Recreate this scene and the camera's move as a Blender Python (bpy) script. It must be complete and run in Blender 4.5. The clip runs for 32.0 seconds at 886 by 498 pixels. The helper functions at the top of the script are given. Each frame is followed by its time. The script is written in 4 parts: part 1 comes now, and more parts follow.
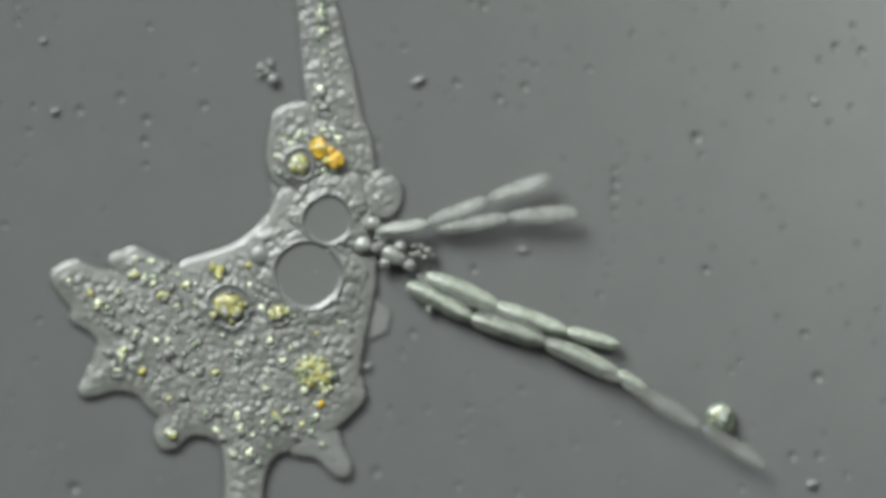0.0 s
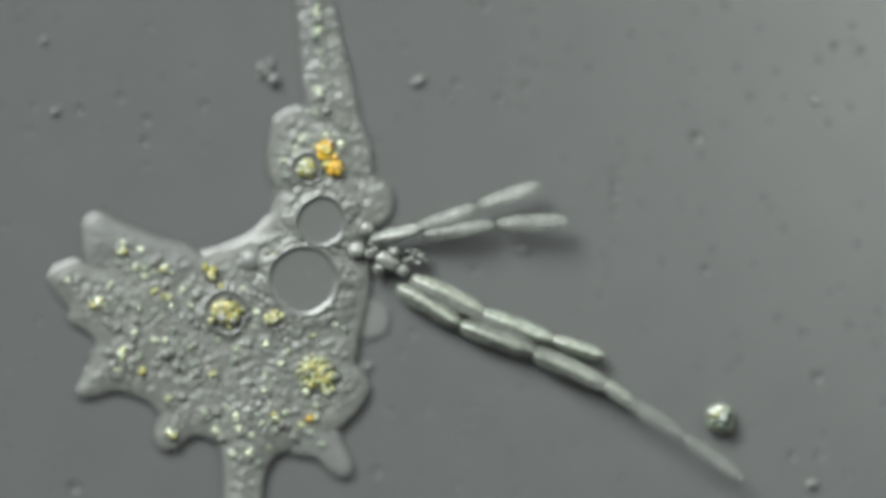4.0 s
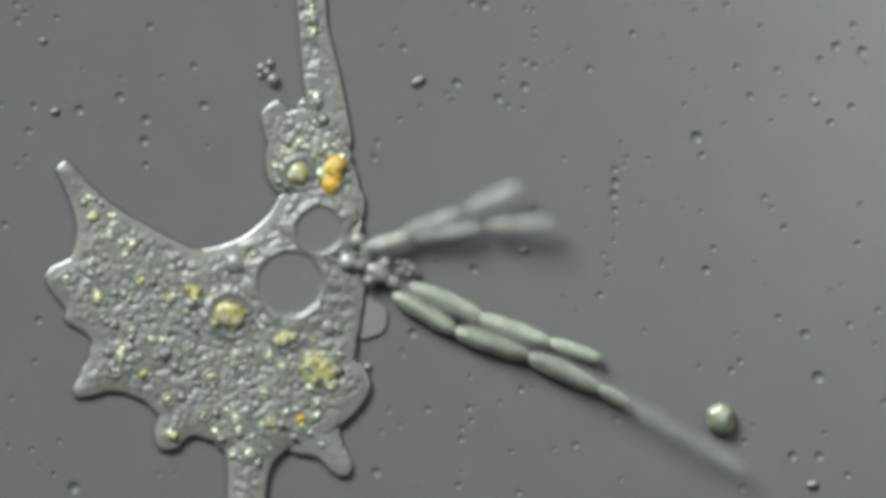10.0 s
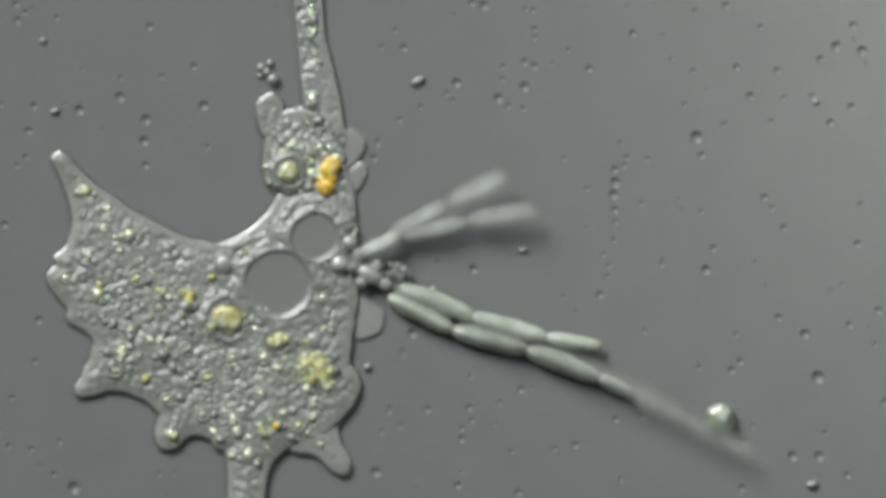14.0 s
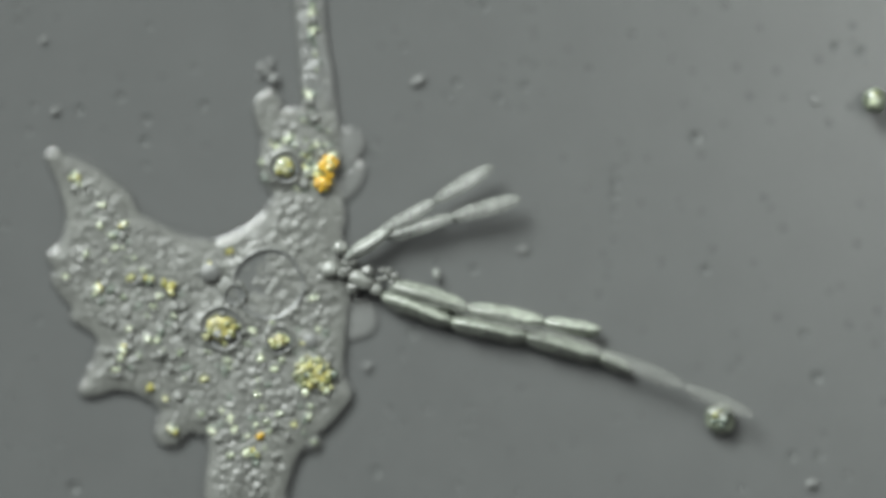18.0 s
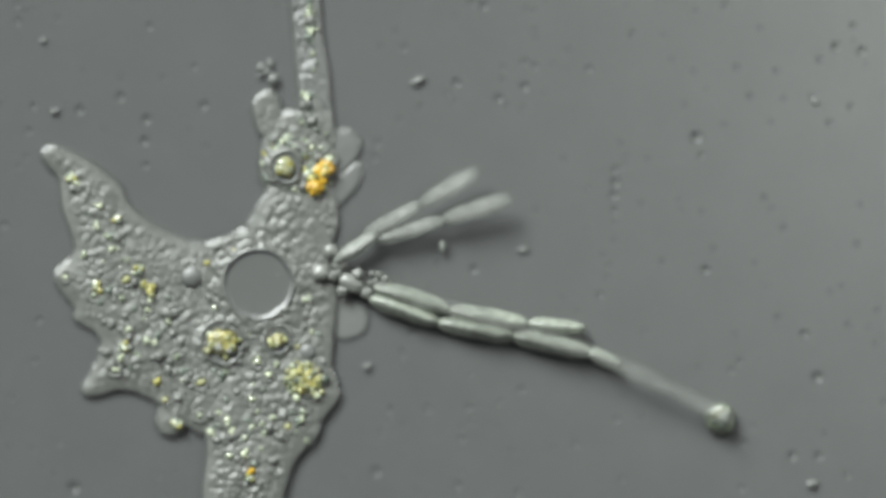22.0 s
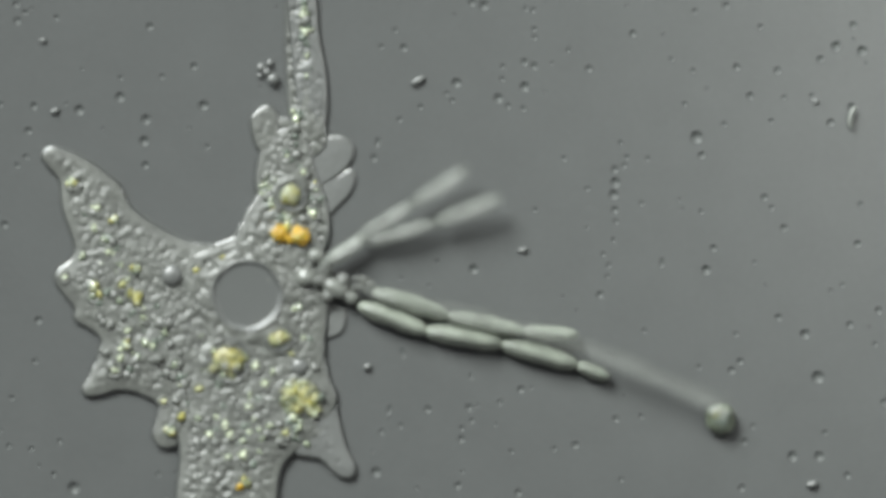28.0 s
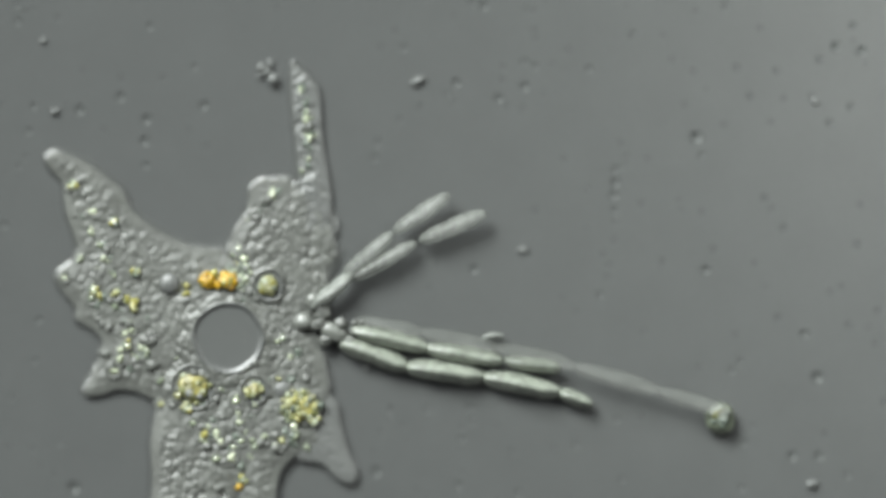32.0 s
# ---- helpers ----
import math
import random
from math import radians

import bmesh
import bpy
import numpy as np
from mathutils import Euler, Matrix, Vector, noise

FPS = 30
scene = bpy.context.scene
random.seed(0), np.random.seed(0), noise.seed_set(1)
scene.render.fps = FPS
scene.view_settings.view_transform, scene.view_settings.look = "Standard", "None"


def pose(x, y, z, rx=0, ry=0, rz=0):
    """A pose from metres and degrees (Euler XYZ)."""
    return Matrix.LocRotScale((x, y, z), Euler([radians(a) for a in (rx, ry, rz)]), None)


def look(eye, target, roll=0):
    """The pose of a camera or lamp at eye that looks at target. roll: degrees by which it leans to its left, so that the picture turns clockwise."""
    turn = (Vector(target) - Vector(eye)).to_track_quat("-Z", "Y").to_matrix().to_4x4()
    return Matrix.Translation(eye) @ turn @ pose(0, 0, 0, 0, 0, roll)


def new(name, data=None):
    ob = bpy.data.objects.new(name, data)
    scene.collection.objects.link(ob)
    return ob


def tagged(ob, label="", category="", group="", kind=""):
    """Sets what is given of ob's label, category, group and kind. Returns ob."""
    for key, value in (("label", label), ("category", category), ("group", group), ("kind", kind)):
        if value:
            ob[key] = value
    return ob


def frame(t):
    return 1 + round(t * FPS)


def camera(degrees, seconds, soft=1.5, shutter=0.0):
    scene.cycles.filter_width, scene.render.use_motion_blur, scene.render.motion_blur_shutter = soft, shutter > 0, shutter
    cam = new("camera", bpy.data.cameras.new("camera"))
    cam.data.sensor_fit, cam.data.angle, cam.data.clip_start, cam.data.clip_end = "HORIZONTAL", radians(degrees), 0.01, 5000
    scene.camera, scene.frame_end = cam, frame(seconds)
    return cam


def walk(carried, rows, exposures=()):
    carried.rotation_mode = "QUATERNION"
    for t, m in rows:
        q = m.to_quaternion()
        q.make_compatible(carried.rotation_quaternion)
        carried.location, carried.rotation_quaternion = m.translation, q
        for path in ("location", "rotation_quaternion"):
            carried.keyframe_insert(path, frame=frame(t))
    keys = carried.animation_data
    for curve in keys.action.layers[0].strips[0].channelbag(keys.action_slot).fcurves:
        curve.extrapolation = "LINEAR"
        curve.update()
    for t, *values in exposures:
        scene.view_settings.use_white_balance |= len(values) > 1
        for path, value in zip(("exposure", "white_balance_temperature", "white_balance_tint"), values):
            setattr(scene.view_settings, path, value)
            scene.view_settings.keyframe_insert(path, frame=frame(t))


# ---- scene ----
from mathutils.geometry import delaunay_2d_cdt

# A wet mount under a microscope, modelled enlarged: one plan unit is a millimetre here.
# Plan coordinates run x to the right and y down from the field's upper left corner.
U = 0.001
HALF_W, HALF_H = 784, 441


def plan(x, y, z=0.0):
    return Vector(((x - HALF_W) * U, (HALF_H - y) * U, z * U))


# ---- camera: stands over the slide; racking the focus moves it up and down ----
LENS = 5.0
STAND = HALF_W * U / math.tan(radians(LENS / 2))
cam = camera(LENS, 32.0, soft=4.6)
cam.data.dof.use_dof = True
cam.data.dof.focus_distance = STAND
cam.data.dof.aperture_fstop = 0.033
FOCUS = [(0, 15.1), (0.5, 11.0), (1, 15.1), (2, 16.2), (3, 16.6), (3.5, 18.5), (5.5, 29.5), (6, 28.0), (6.5, 20.4), (7, 15.8), (7.5, 17.0), (8.5, 16.6), (9, 11.0), (10, 10.3), (11, 10.3), (12, 9.8), (13, 9.6), (13.5, 11.0), (14.5, 11.0), (16.5, 13.3), (17, 15.8),
         (17.5, 20.4), (18, 23.4), (18.5, 27.0), (19, 25.4), (19.5, 24.4), (20, 23.4), (20.5, 18.1), (21, 16.4), (23, 15.8), (24, 15.8), (24.5, 11.0), (25, 16.4), (25.5, 14.2), (27.5, 9.8), (28, 9.6), (29, 9.6), (29.5, 12.6), (30, 16.4), (31, 16.4), (32, 16.6)]
FOCAL = ((0, 0), (17, 8), (22, 11), (27, 20), (31, 23), (46, 30), (54, 41))  # what the fine drive's scale stands for
walk(cam, [(t, pose(0, 0, STAND + float(np.interp(1.8 * f, *zip(*FOCAL))) * U)) for t, f in FOCUS])

# ---- light: an oblique lamp that shades the relief, and an added soft fill ----
world = bpy.data.worlds.new("world")
scene.world = world
world.use_nodes = True
world.node_tree.nodes["Background"].inputs[0].default_value = (0.95, 0.92, 0.99, 1)
world.node_tree.nodes["Background"].inputs[1].default_value = 0.07
sun = new("oblique_lamp", bpy.data.lights.new("oblique_lamp", "SUN"))
sun.data.energy, sun.data.angle, sun.data.color = 6.6, radians(27), (0.95, 1.0, 0.973)
AZ, EL = radians(122), radians(37)
sun.matrix_world = look((3 * math.cos(AZ) * math.cos(EL), 3 * math.sin(AZ) * math.cos(EL), 3 * math.sin(EL)), (0, 0, 0))
# not part of the microscope: added to brighten the slide's right side
fill = new("field_lamp", bpy.data.lights.new("field_lamp", "AREA"))
fill.data.energy, fill.data.size, fill.data.color = 12.5, 0.8, (0.97, 1.0, 0.95)
fill.matrix_world = look((1.38, 0.6, 1.6), (0.6, 0.2, 0))


# ---- materials ----
def material(name, colour, rough=0.5, vary=0.15, grain=0.0, size=0.01, spec=0.5, see=0.0, second=None, ior=1.9, each=None):
    """A procedural surface: a colour that varies at two scales, fine relief of a given size, and some see-through."""
    m = bpy.data.materials.new(name)
    m.use_nodes = True
    n, l = m.node_tree.nodes, m.node_tree.links
    p, out = n["Principled BSDF"], n["Material Output"]
    p.inputs["Roughness"].default_value = rough
    p.inputs["Specular IOR Level"].default_value = spec
    p.inputs["IOR"].default_value = ior
    co = n.new("ShaderNodeTexCoord")
    wide, fine = n.new("ShaderNodeTexNoise"), n.new("ShaderNodeTexNoise")
    wide.inputs["Scale"].default_value, fine.inputs["Scale"].default_value = 0.12 / size, 1 / size
    wide.inputs["Detail"].default_value = fine.inputs["Detail"].default_value = 2.0
    add = n.new("ShaderNodeMath")
    add.operation = "ADD"
    ramp = n.new("ShaderNodeMapRange")
    ramp.inputs["From Min"].default_value, ramp.inputs["From Max"].default_value = 0.7, 1.3
    mix = n.new("ShaderNodeMix")
    mix.data_type = "RGBA"
    low = [c * (1 - vary) for c in colour]
    high = second or [min(1, c * (1 + vary)) for c in colour]
    mix.inputs["A"].default_value, mix.inputs["B"].default_value = (*low, 1), (*high, 1)
    for tex in (wide, fine):
        l.new(co.outputs["Object"], tex.inputs["Vector"])
    l.new(wide.outputs[0], add.inputs[0])
    l.new(fine.outputs[0], add.inputs[1])
    l.new(add.outputs[0], ramp.inputs["Value"])
    l.new(ramp.outputs[0], mix.inputs["Factor"])
    if each:  # every object leans more or less to another colour
        info, lean = n.new("ShaderNodeObjectInfo"), n.new("ShaderNodeMix")
        lean.data_type = "RGBA"
        lean.inputs["B"].default_value = (*each, 1)
        l.new(info.outputs["Random"], lean.inputs["Factor"])
        l.new(mix.outputs["Result"], lean.inputs["A"])
        l.new(lean.outputs["Result"], p.inputs["Base Color"])
    else:
        l.new(mix.outputs["Result"], p.inputs["Base Color"])
    if grain:
        bump = n.new("ShaderNodeBump")
        bump.inputs["Strength"].default_value, bump.inputs["Distance"].default_value = 1.0, grain * size
        l.new(fine.outputs[0], bump.inputs["Height"])
        l.new(bump.outputs[0], p.inputs["Normal"])
    if see:
        clear, both = n.new("ShaderNodeBsdfTransparent"), n.new("ShaderNodeMixShader")
        both.inputs[0].default_value = see
        l.new(p.outputs[0], both.inputs[1])
        l.new(clear.outputs[0], both.inputs[2])
        l.new(both.outputs[0], out.inputs["Surface"])
    return m


GREY = (0.0835, 0.089, 0.087)
M_GLASS = material("wet_glass", GREY, 0.42, 0.06, 0.02, 0.012)
M_BODY = material("cytoplasm", (0.119, 0.125, 0.112), 0.48, 0.25, 0.04, 0.012)
M_CLEAR = material("clear_ectoplasm", (0.13, 0.136, 0.13), 0.46, 0.08, 0.05, 0.012)
M_RIM = material("refractile_membrane", (0.075, 0.08, 0.075), 0.3, 0.1, 0.02, 0.01, ior=2.25)
M_VAC = material("vacuole_fluid", (0.10, 0.106, 0.102), 0.4, 0.03, 0.012, 0.02)
M_GRAN = material("refractile_granule", (0.64, 0.70, 0.50), 0.18, 0.3, 0.1, 0.006, ior=2.2, each=(0.18, 0.22, 0.15))
M_GREEN = material("dull_granule", (0.12, 0.15, 0.12), 0.35, 0.25, 0.1, 0.006, ior=1.8)
M_YELLOW = material("yellow_food", (0.26, 0.25, 0.05), 0.3, 0.5, 0.4, 0.009, second=(0.66, 0.62, 0.16))
M_ORANGE = material("orange_food", (0.40, 0.16, 0.003), 0.3, 0.6, 0.4, 0.007, second=(0.76, 0.46, 0.012), each=(0.60, 0.37, 0.012))
M_PALE = material("pale_food", (0.44, 0.45, 0.2), 0.28, 0.35, 0.4, 0.008, each=(0.22, 0.22, 0.12))
M_MOTTLE = material("mottled_food", (0.06, 0.07, 0.03), 0.35, 0.3, 0.5, 0.013, second=(0.58, 0.52, 0.14))
M_OLIVE = material("olive_food", (0.16, 0.18, 0.06), 0.3, 0.4, 0.3, 0.008, second=(0.34, 0.36, 0.14))
M_CELL = material("pale_cell_wall", (0.30, 0.318, 0.29), 0.4, 0.35, 0.09, 0.012, see=0.2, ior=1.9)
M_FORK = material("clear_cell_wall", (0.29, 0.306, 0.28), 0.4, 0.35, 0.09, 0.012, see=0.5, ior=1.9)
M_TINT = material("greenish_cell_wall", (0.315, 0.345, 0.29), 0.4, 0.4, 0.1, 0.013, see=0.1, ior=1.9)
M_KNOT = material("round_cell_wall", (0.19, 0.2, 0.18), 0.4, 0.25, 0.06, 0.012)
M_FAINT = material("thin_cell_wall", (0.29, 0.305, 0.28), 0.42, 0.3, 0.09, 0.013, see=0.77, ior=1.8)
M_TIP = material("thin_clear_cell_wall", (0.29, 0.305, 0.28), 0.42, 0.3, 0.09, 0.013, see=0.73, ior=1.8)
M_SPECK = material("speck_film", (0.083, 0.089, 0.086), 0.6, 0.1, 0, 0.01, spec=0.25)
M_DARK = material("dense_cell_wall", (0.09, 0.11, 0.07), 0.36, 0.5, 0.05, 0.014, second=(0.24, 0.28, 0.2), ior=2.3)
M_CHLORO = material("dark_chloroplast", (0.02, 0.05, 0.002), 0.45, 0.5, 0.5, 0.014, second=(0.16, 0.24, 0.01), ior=1.6)
M_ALGA = material("green_alga", (0.04, 0.08, 0.002), 0.45, 0.5, 0.5, 0.018, second=(0.42, 0.50, 0.02), ior=1.6)


# ---- mesh helpers ----
def mesh_of(name, verts, faces, mat):
    me = bpy.data.meshes.new(name)
    me.from_pydata([tuple(v) for v in verts], [], [tuple(f) for f in faces])
    me.polygons.foreach_set("use_smooth", [True] * len(me.polygons))
    me.materials.append(mat)
    return me


def part(name, me, parent, label=""):
    ob = new(name, me)
    ob.parent = parent
    return tagged(ob, label) if label else ob


def smooth_ring(points, step=3.0):
    """A closed Catmull-Rom line through a few control points."""
    p, out = [np.array(q, float) for q in points], []
    n = len(p)
    for i in range(n):
        a, b, c, d = p[i - 1], p[i], p[(i + 1) % n], p[(i + 2) % n]
        k = max(2, int(np.linalg.norm(c - b) / step))
        for j in range(k):
            u = j / k
            out.append(0.5 * (2 * b + (c - a) * u + (2 * a - 5 * b + 4 * c - d) * u * u + (3 * b - a - 3 * c + d) * u ** 3))
    return np.array(out)


def grit(x, y, seed=0.0):
    """The granular relief of the cytoplasm: small round bumps on a gentle swell."""
    near = noise.voronoi((x / 11.5 + seed, y / 11.5, seed))[0][0]
    rough = max(0.3, 0.9 + 1.1 * noise.noise((x / 34, y / 34, seed + 2.0)))
    return rough * (2.25 * (0.42 - near * near * 1.6) + 0.35 * noise.noise((x / 6, y / 6 + seed, seed))) + 0.9 * noise.noise((x / 19, y / 19 + seed, 7.0))


def slope(d, high, lip=3.8):
    """How high the sheet stands at a distance from its margin: a small step, then a gentle rise."""
    return lip * np.sin(np.pi / 2 * np.clip(d / 5, 0, 1)) + 0.36 * high * (1 - np.exp(-(np.maximum(d - 4, 0) / 26) ** 1.3))


def blanket(name, points, mat, high=15.0, lump=0.0, step=3.0, seed=0.0, wave=0.0, dive=(), clear=12, lip=3.8):
    """A low rounded sheet of cytoplasm over a lobed outline; dive: (x, y, reach) where it sinks under its neighbours. Gives the mesh, its middle and its outline."""
    rng = np.random.default_rng(int(seed * 10) + 5)
    ring = smooth_ring(points)
    mid = ring.mean(0)
    ring = ring - mid
    if wave:
        for i, (x, y) in enumerate(ring):
            ring[i] += wave * np.array(noise.noise_vector((x / 26 + seed, y / 26, seed)))[:2]
    lo, hi = ring.min(0), ring.max(0)
    gx, gy = np.meshgrid(np.arange(lo[0], hi[0], step), np.arange(lo[1], hi[1], step))
    gx = gx + (np.arange(gx.shape[0]) % 2)[:, None] * step / 2
    pts = np.stack([gx.ravel(), gy.ravel()], 1) + rng.uniform(-0.2, 0.2, (gx.size, 2)) * step
    a, b = ring, np.roll(ring, -1, 0)

    def gap(q):
        ab, aq = b - a, q[:, None] - a
        u = np.clip((aq * ab).sum(2) / np.maximum((ab * ab).sum(1), 1e-9), 0, 1)
        d = np.sqrt(((aq - u[..., None] * ab) ** 2).sum(2)).min(1)
        y = q[:, 1:2]
        cross = ((a[:, 1] > y) != (b[:, 1] > y)) & (q[:, :1] < (b[:, 0] - a[:, 0]) * (y - a[:, 1]) / (b[:, 1] - a[:, 1] + 1e-9) + a[:, 0])
        return np.where(cross.sum(1) % 2 == 1, d, -d)

    d = gap(pts)
    pts = pts[d > 9 + step * 0.4]
    along = np.roll(ring, -1, 0) - np.roll(ring, 1, 0)
    side = np.stack([-along[:, 1], along[:, 0]], 1) / np.maximum(np.hypot(*along.T), 1e-6)[:, None]
    if ((ring[:, 0] * np.roll(ring[:, 1], -1)) - (ring[:, 1] * np.roll(ring[:, 0], -1))).sum() < 0:
        side = -side
    for off, skip in ((1.2, 1), (2.8, 1), (5.0, 1), (8.5, 2)):
        q = (ring + side * off)[::skip]
        pts = np.concatenate([pts, q[gap(q) > 0.86 * off]])
    edge = ring
    every = [Vector(map(float, q)) for q in np.concatenate([edge, pts])]
    n = len(edge)
    v2, _, faces, *_ = delaunay_2d_cdt(every, [(i, (i + 1) % n) for i in range(n)], [], 1, 1e-4)
    xy = np.array([tuple(v) for v in v2])
    d = np.abs(gap(xy))
    d[:n] = 0
    z = slope(d, high, lip)
    for x, y, reach in dive:
        near = np.clip(1.35 - np.hypot(*(xy + mid - (x, y)).T) / reach, 0, 1)
        z *= 1 - 0.55 * near * near * (3 - 2 * near)
    if lump:
        inner = np.clip((d - clear) / (1.3 * clear), 0, 1)
        for i, (x, y) in enumerate(xy):
            if inner[i] > 0:
                z[i] += inner[i] * 0.75 * lump * grit(x, y, seed)
    verts = [(x * U, -y * U, h * U) for (x, y), h in zip(xy, z)]
    tris = [f if (xy[f[1]][0] - xy[f[0]][0]) * (xy[f[2]][1] - xy[f[0]][1]) - (xy[f[1]][1] - xy[f[0]][1]) * (xy[f[2]][0] - xy[f[0]][0]) < 0 else f[::-1] for f in faces]
    # upright side down to the slide, and a flat underside
    m = len(verts)
    verts += [(x * U, -y * U, -19 * U) for x, y in xy[:n]]
    tris += [(i, (i + 1) % n, m + (i + 1) % n, m + i) for i in range(n)] + [tuple(range(m, m + n))]
    me = mesh_of(name, verts, tris, mat)
    me.materials.append(M_RIM)
    for p, f in zip(me.polygons, tris):
        if len(f) == 3 and max(d[list(f)]) < 5.2:
            p.material_index = 1
    return me, mid, ring


def lathe(name, profile, mat, seg=20, stretch=1.0, rough=0.0, seed=0.0, lump=0.0, base=True):
    """A turned form from (radius, height) pairs, from the rim to the middle."""
    verts, faces = [], []
    for r, h in profile[:-1]:
        for i in range(seg):
            a = math.tau * i / seg
            k = 1 + rough * noise.noise((math.cos(a) * 1.4 + seed, math.sin(a) * 1.4, seed))
            up = lump * noise.noise((r * math.cos(a) / 9 + seed, r * math.sin(a) / 9, seed))
            verts.append((r * k * stretch * math.cos(a) * U, r * k * math.sin(a) * U, (h + up) * U))
    verts.append((0, 0, profile[-1][1] * U))
    for k in range(len(profile) - 2):
        for i in range(seg):
            j = (i + 1) % seg
            faces.append((k * seg + i, k * seg + j, (k + 1) * seg + j, (k + 1) * seg + i))
    last = (len(profile) - 2) * seg
    faces += [(last + i, last + (i + 1) % seg, len(verts) - 1) for i in range(seg)]
    if base:
        faces.append(tuple(range(seg))[::-1])
    return mesh_of(name, verts, faces, mat)


def pebble(name, rx, ry, rz, mat, rough=0.0, seed=0.0, detail=2):
    """A rounded, slightly uneven grain."""
    bm = bmesh.new()
    bmesh.ops.create_icosphere(bm, subdivisions=detail, radius=1)
    for v in bm.verts:
        k = 1 + rough * noise.noise(v.co * 1.7 + Vector((seed, 0, seed)))
        v.co = Vector((v.co.x * rx * k, v.co.y * ry * k, v.co.z * rz * k)) * U
    me = bpy.data.meshes.new(name)
    bm.to_mesh(me)
    bm.free()
    me.polygons.foreach_set("use_smooth", [True] * len(me.polygons))
    me.materials.append(mat)
    return me


def sausage(name, length, r, mat, bend=0.0, blunt=0.42, seg=24, rings=30, rough=0.0, seed=0.0):
    """A long cell with tapering ends, lying along x from 0 to its length."""
    verts, faces = [], []
    for k in range(rings + 1):
        u = k / rings
        w = max(0.16, (1 - abs(2 * u - 1) ** 2.6) ** blunt) * r
        for i in range(seg):
            a = math.tau * i / seg
            q = w * (1 + rough * noise.noise((u * length / 34 + seed, 2.6 * math.cos(a), 2.6 * math.sin(a))))
            up = math.copysign(1 - abs(math.cos(a)) ** 1.6, math.sin(a))  # a keeled section
            verts.append((u * length * U, (q * math.cos(a) + bend * math.sin(math.pi * u)) * U, (1.3 if up > 0 else 0.7) * q * up * U))
    for k in range(rings):
        for i in range(seg):
            j = (i + 1) % seg
            faces.append((k * seg + i, (k + 1) * seg + i, (k + 1) * seg + j, k * seg + j))
    faces += [tuple(range(seg)), tuple(range(rings * seg, rings * seg + seg))[::-1]]
    return mesh_of(name, verts, faces, mat)


MOVES = []  # (object, rows of seconds and pose)


def go(ob, rows, z, home=(0, 0)):
    """Rows of (seconds, plan x, plan y, turn) at a height, in the space of a thing that stands at home."""
    h = plan(*home) if home != (0, 0) else Vector((0, 0, 0))
    out = []
    for t, x, y, r, *dz in rows:
        p = plan(x, y, z + (dz[0] if dz else 0)) - h
        out.append((t, pose(p.x, p.y, p.z, 0, 0, r)))
    if out[-1][0] < 32:
        out.append((32.0, out[-1][1]))
    if out[0][0] > 0:
        out.insert(0, (0.0, out[0][1]))
    MOVES.append((ob, out))


# ---- the slide, with the tiny hollows that the specks leave in its film ----
SIZES = ((12, 1, 0), (9.5, 1, 0), (7.2, 1, 0), (5.4, 1, 0), (5, 2.1, 72), (3.8, 1, 0))
SPOTS = [(835, 5, 2), (856, 10, 1), (930, 15, 3), (943, 18, 3), (945, 52, 3), (946, 66, 3), (714, 85, 2), (674, 83, 3), (808, 147, 1), (790, 166, 3), (800, 178, 3), (928, 110, 2), (945, 117, 2), (928, 154, 1),
         (882, 174, 1), (899, 188, 3), (888, 140, 3), (890, 118, 3), (744, 190, 3), (1042, 122, 2), (1095, 205, 2), (668, 252, 4), (662, 280, 2), (707, 212, 3), (998, 280, 3), (926, 192, 3)]
SPOTS += [(772, 464, 3), (838, 477, 1), (935, 448, 3), (1068, 450, 3), (1075, 490, 3), (1062, 522, 2), (713, 625, 4), (834, 667, 3), (922, 690, 2), (885, 713, 3), (688, 726, 4), (757, 725, 2), (830, 722, 2), (844, 718, 5),
          (835, 745, 3), (818, 758, 3), (816, 778, 2), (675, 765, 3), (665, 836, 1), (1090, 742, 2), (1018, 788, 2), (980, 795, 3), (1050, 683, 1), (810, 860, 2), (918, 872, 2), (905, 800, 3), (730, 590, 1)]
SPOTS += [(1120, 60, 2), (1230, 20, 3), (1285, 10, 2), (1346, 48, 3), (1510, 45, 2), (1480, 82, 1), (1526, 90, 1), (1510, 70, 5), (1452, 105, 2), (1226, 125, 3), (1304, 119, 2), (1376, 125, 2), (1328, 170, 2), (1388, 173, 3),
          (1437, 170, 3), (1212, 184, 3), (1507, 189, 2), (1470, 217, 2), (1233, 243, 0), (1242, 275, 2), (1365, 215, 3), (1105, 293, 3), (1088, 300, 2), (1089, 323, 1), (1086, 345, 1), (1088, 372, 2), (1090, 392, 3), (1098, 253, 3)]
SPOTS += [(1353, 350, 2), (1135, 360, 3), (1241, 375, 3), (1388, 404, 2), (1425, 373, 0), (1523, 362, 3), (1262, 440, 2), (1414, 444, 2), (1518, 432, 2), (1171, 466, 4), (1250, 478, 1), (1335, 465, 3), (1490, 505, 3), (1470, 515, 3),
          (1378, 562, 2), (1555, 550, 2), (1505, 575, 2), (1425, 592, 1), (1140, 586, 3), (1302, 592, 3), (1086, 425, 3), (1077, 470, 3)]
SPOTS += [(1548, 610, 3), (1448, 668, 0), (1237, 650, 3), (1295, 656, 2), (1310, 640, 2), (1135, 737, 3), (1333, 755, 3), (1317, 782, 2), (1460, 767, 3), (1403, 808, 1), (1450, 808, 1), (1500, 842, 2), (1313, 864, 2), (1566, 712, 2)]
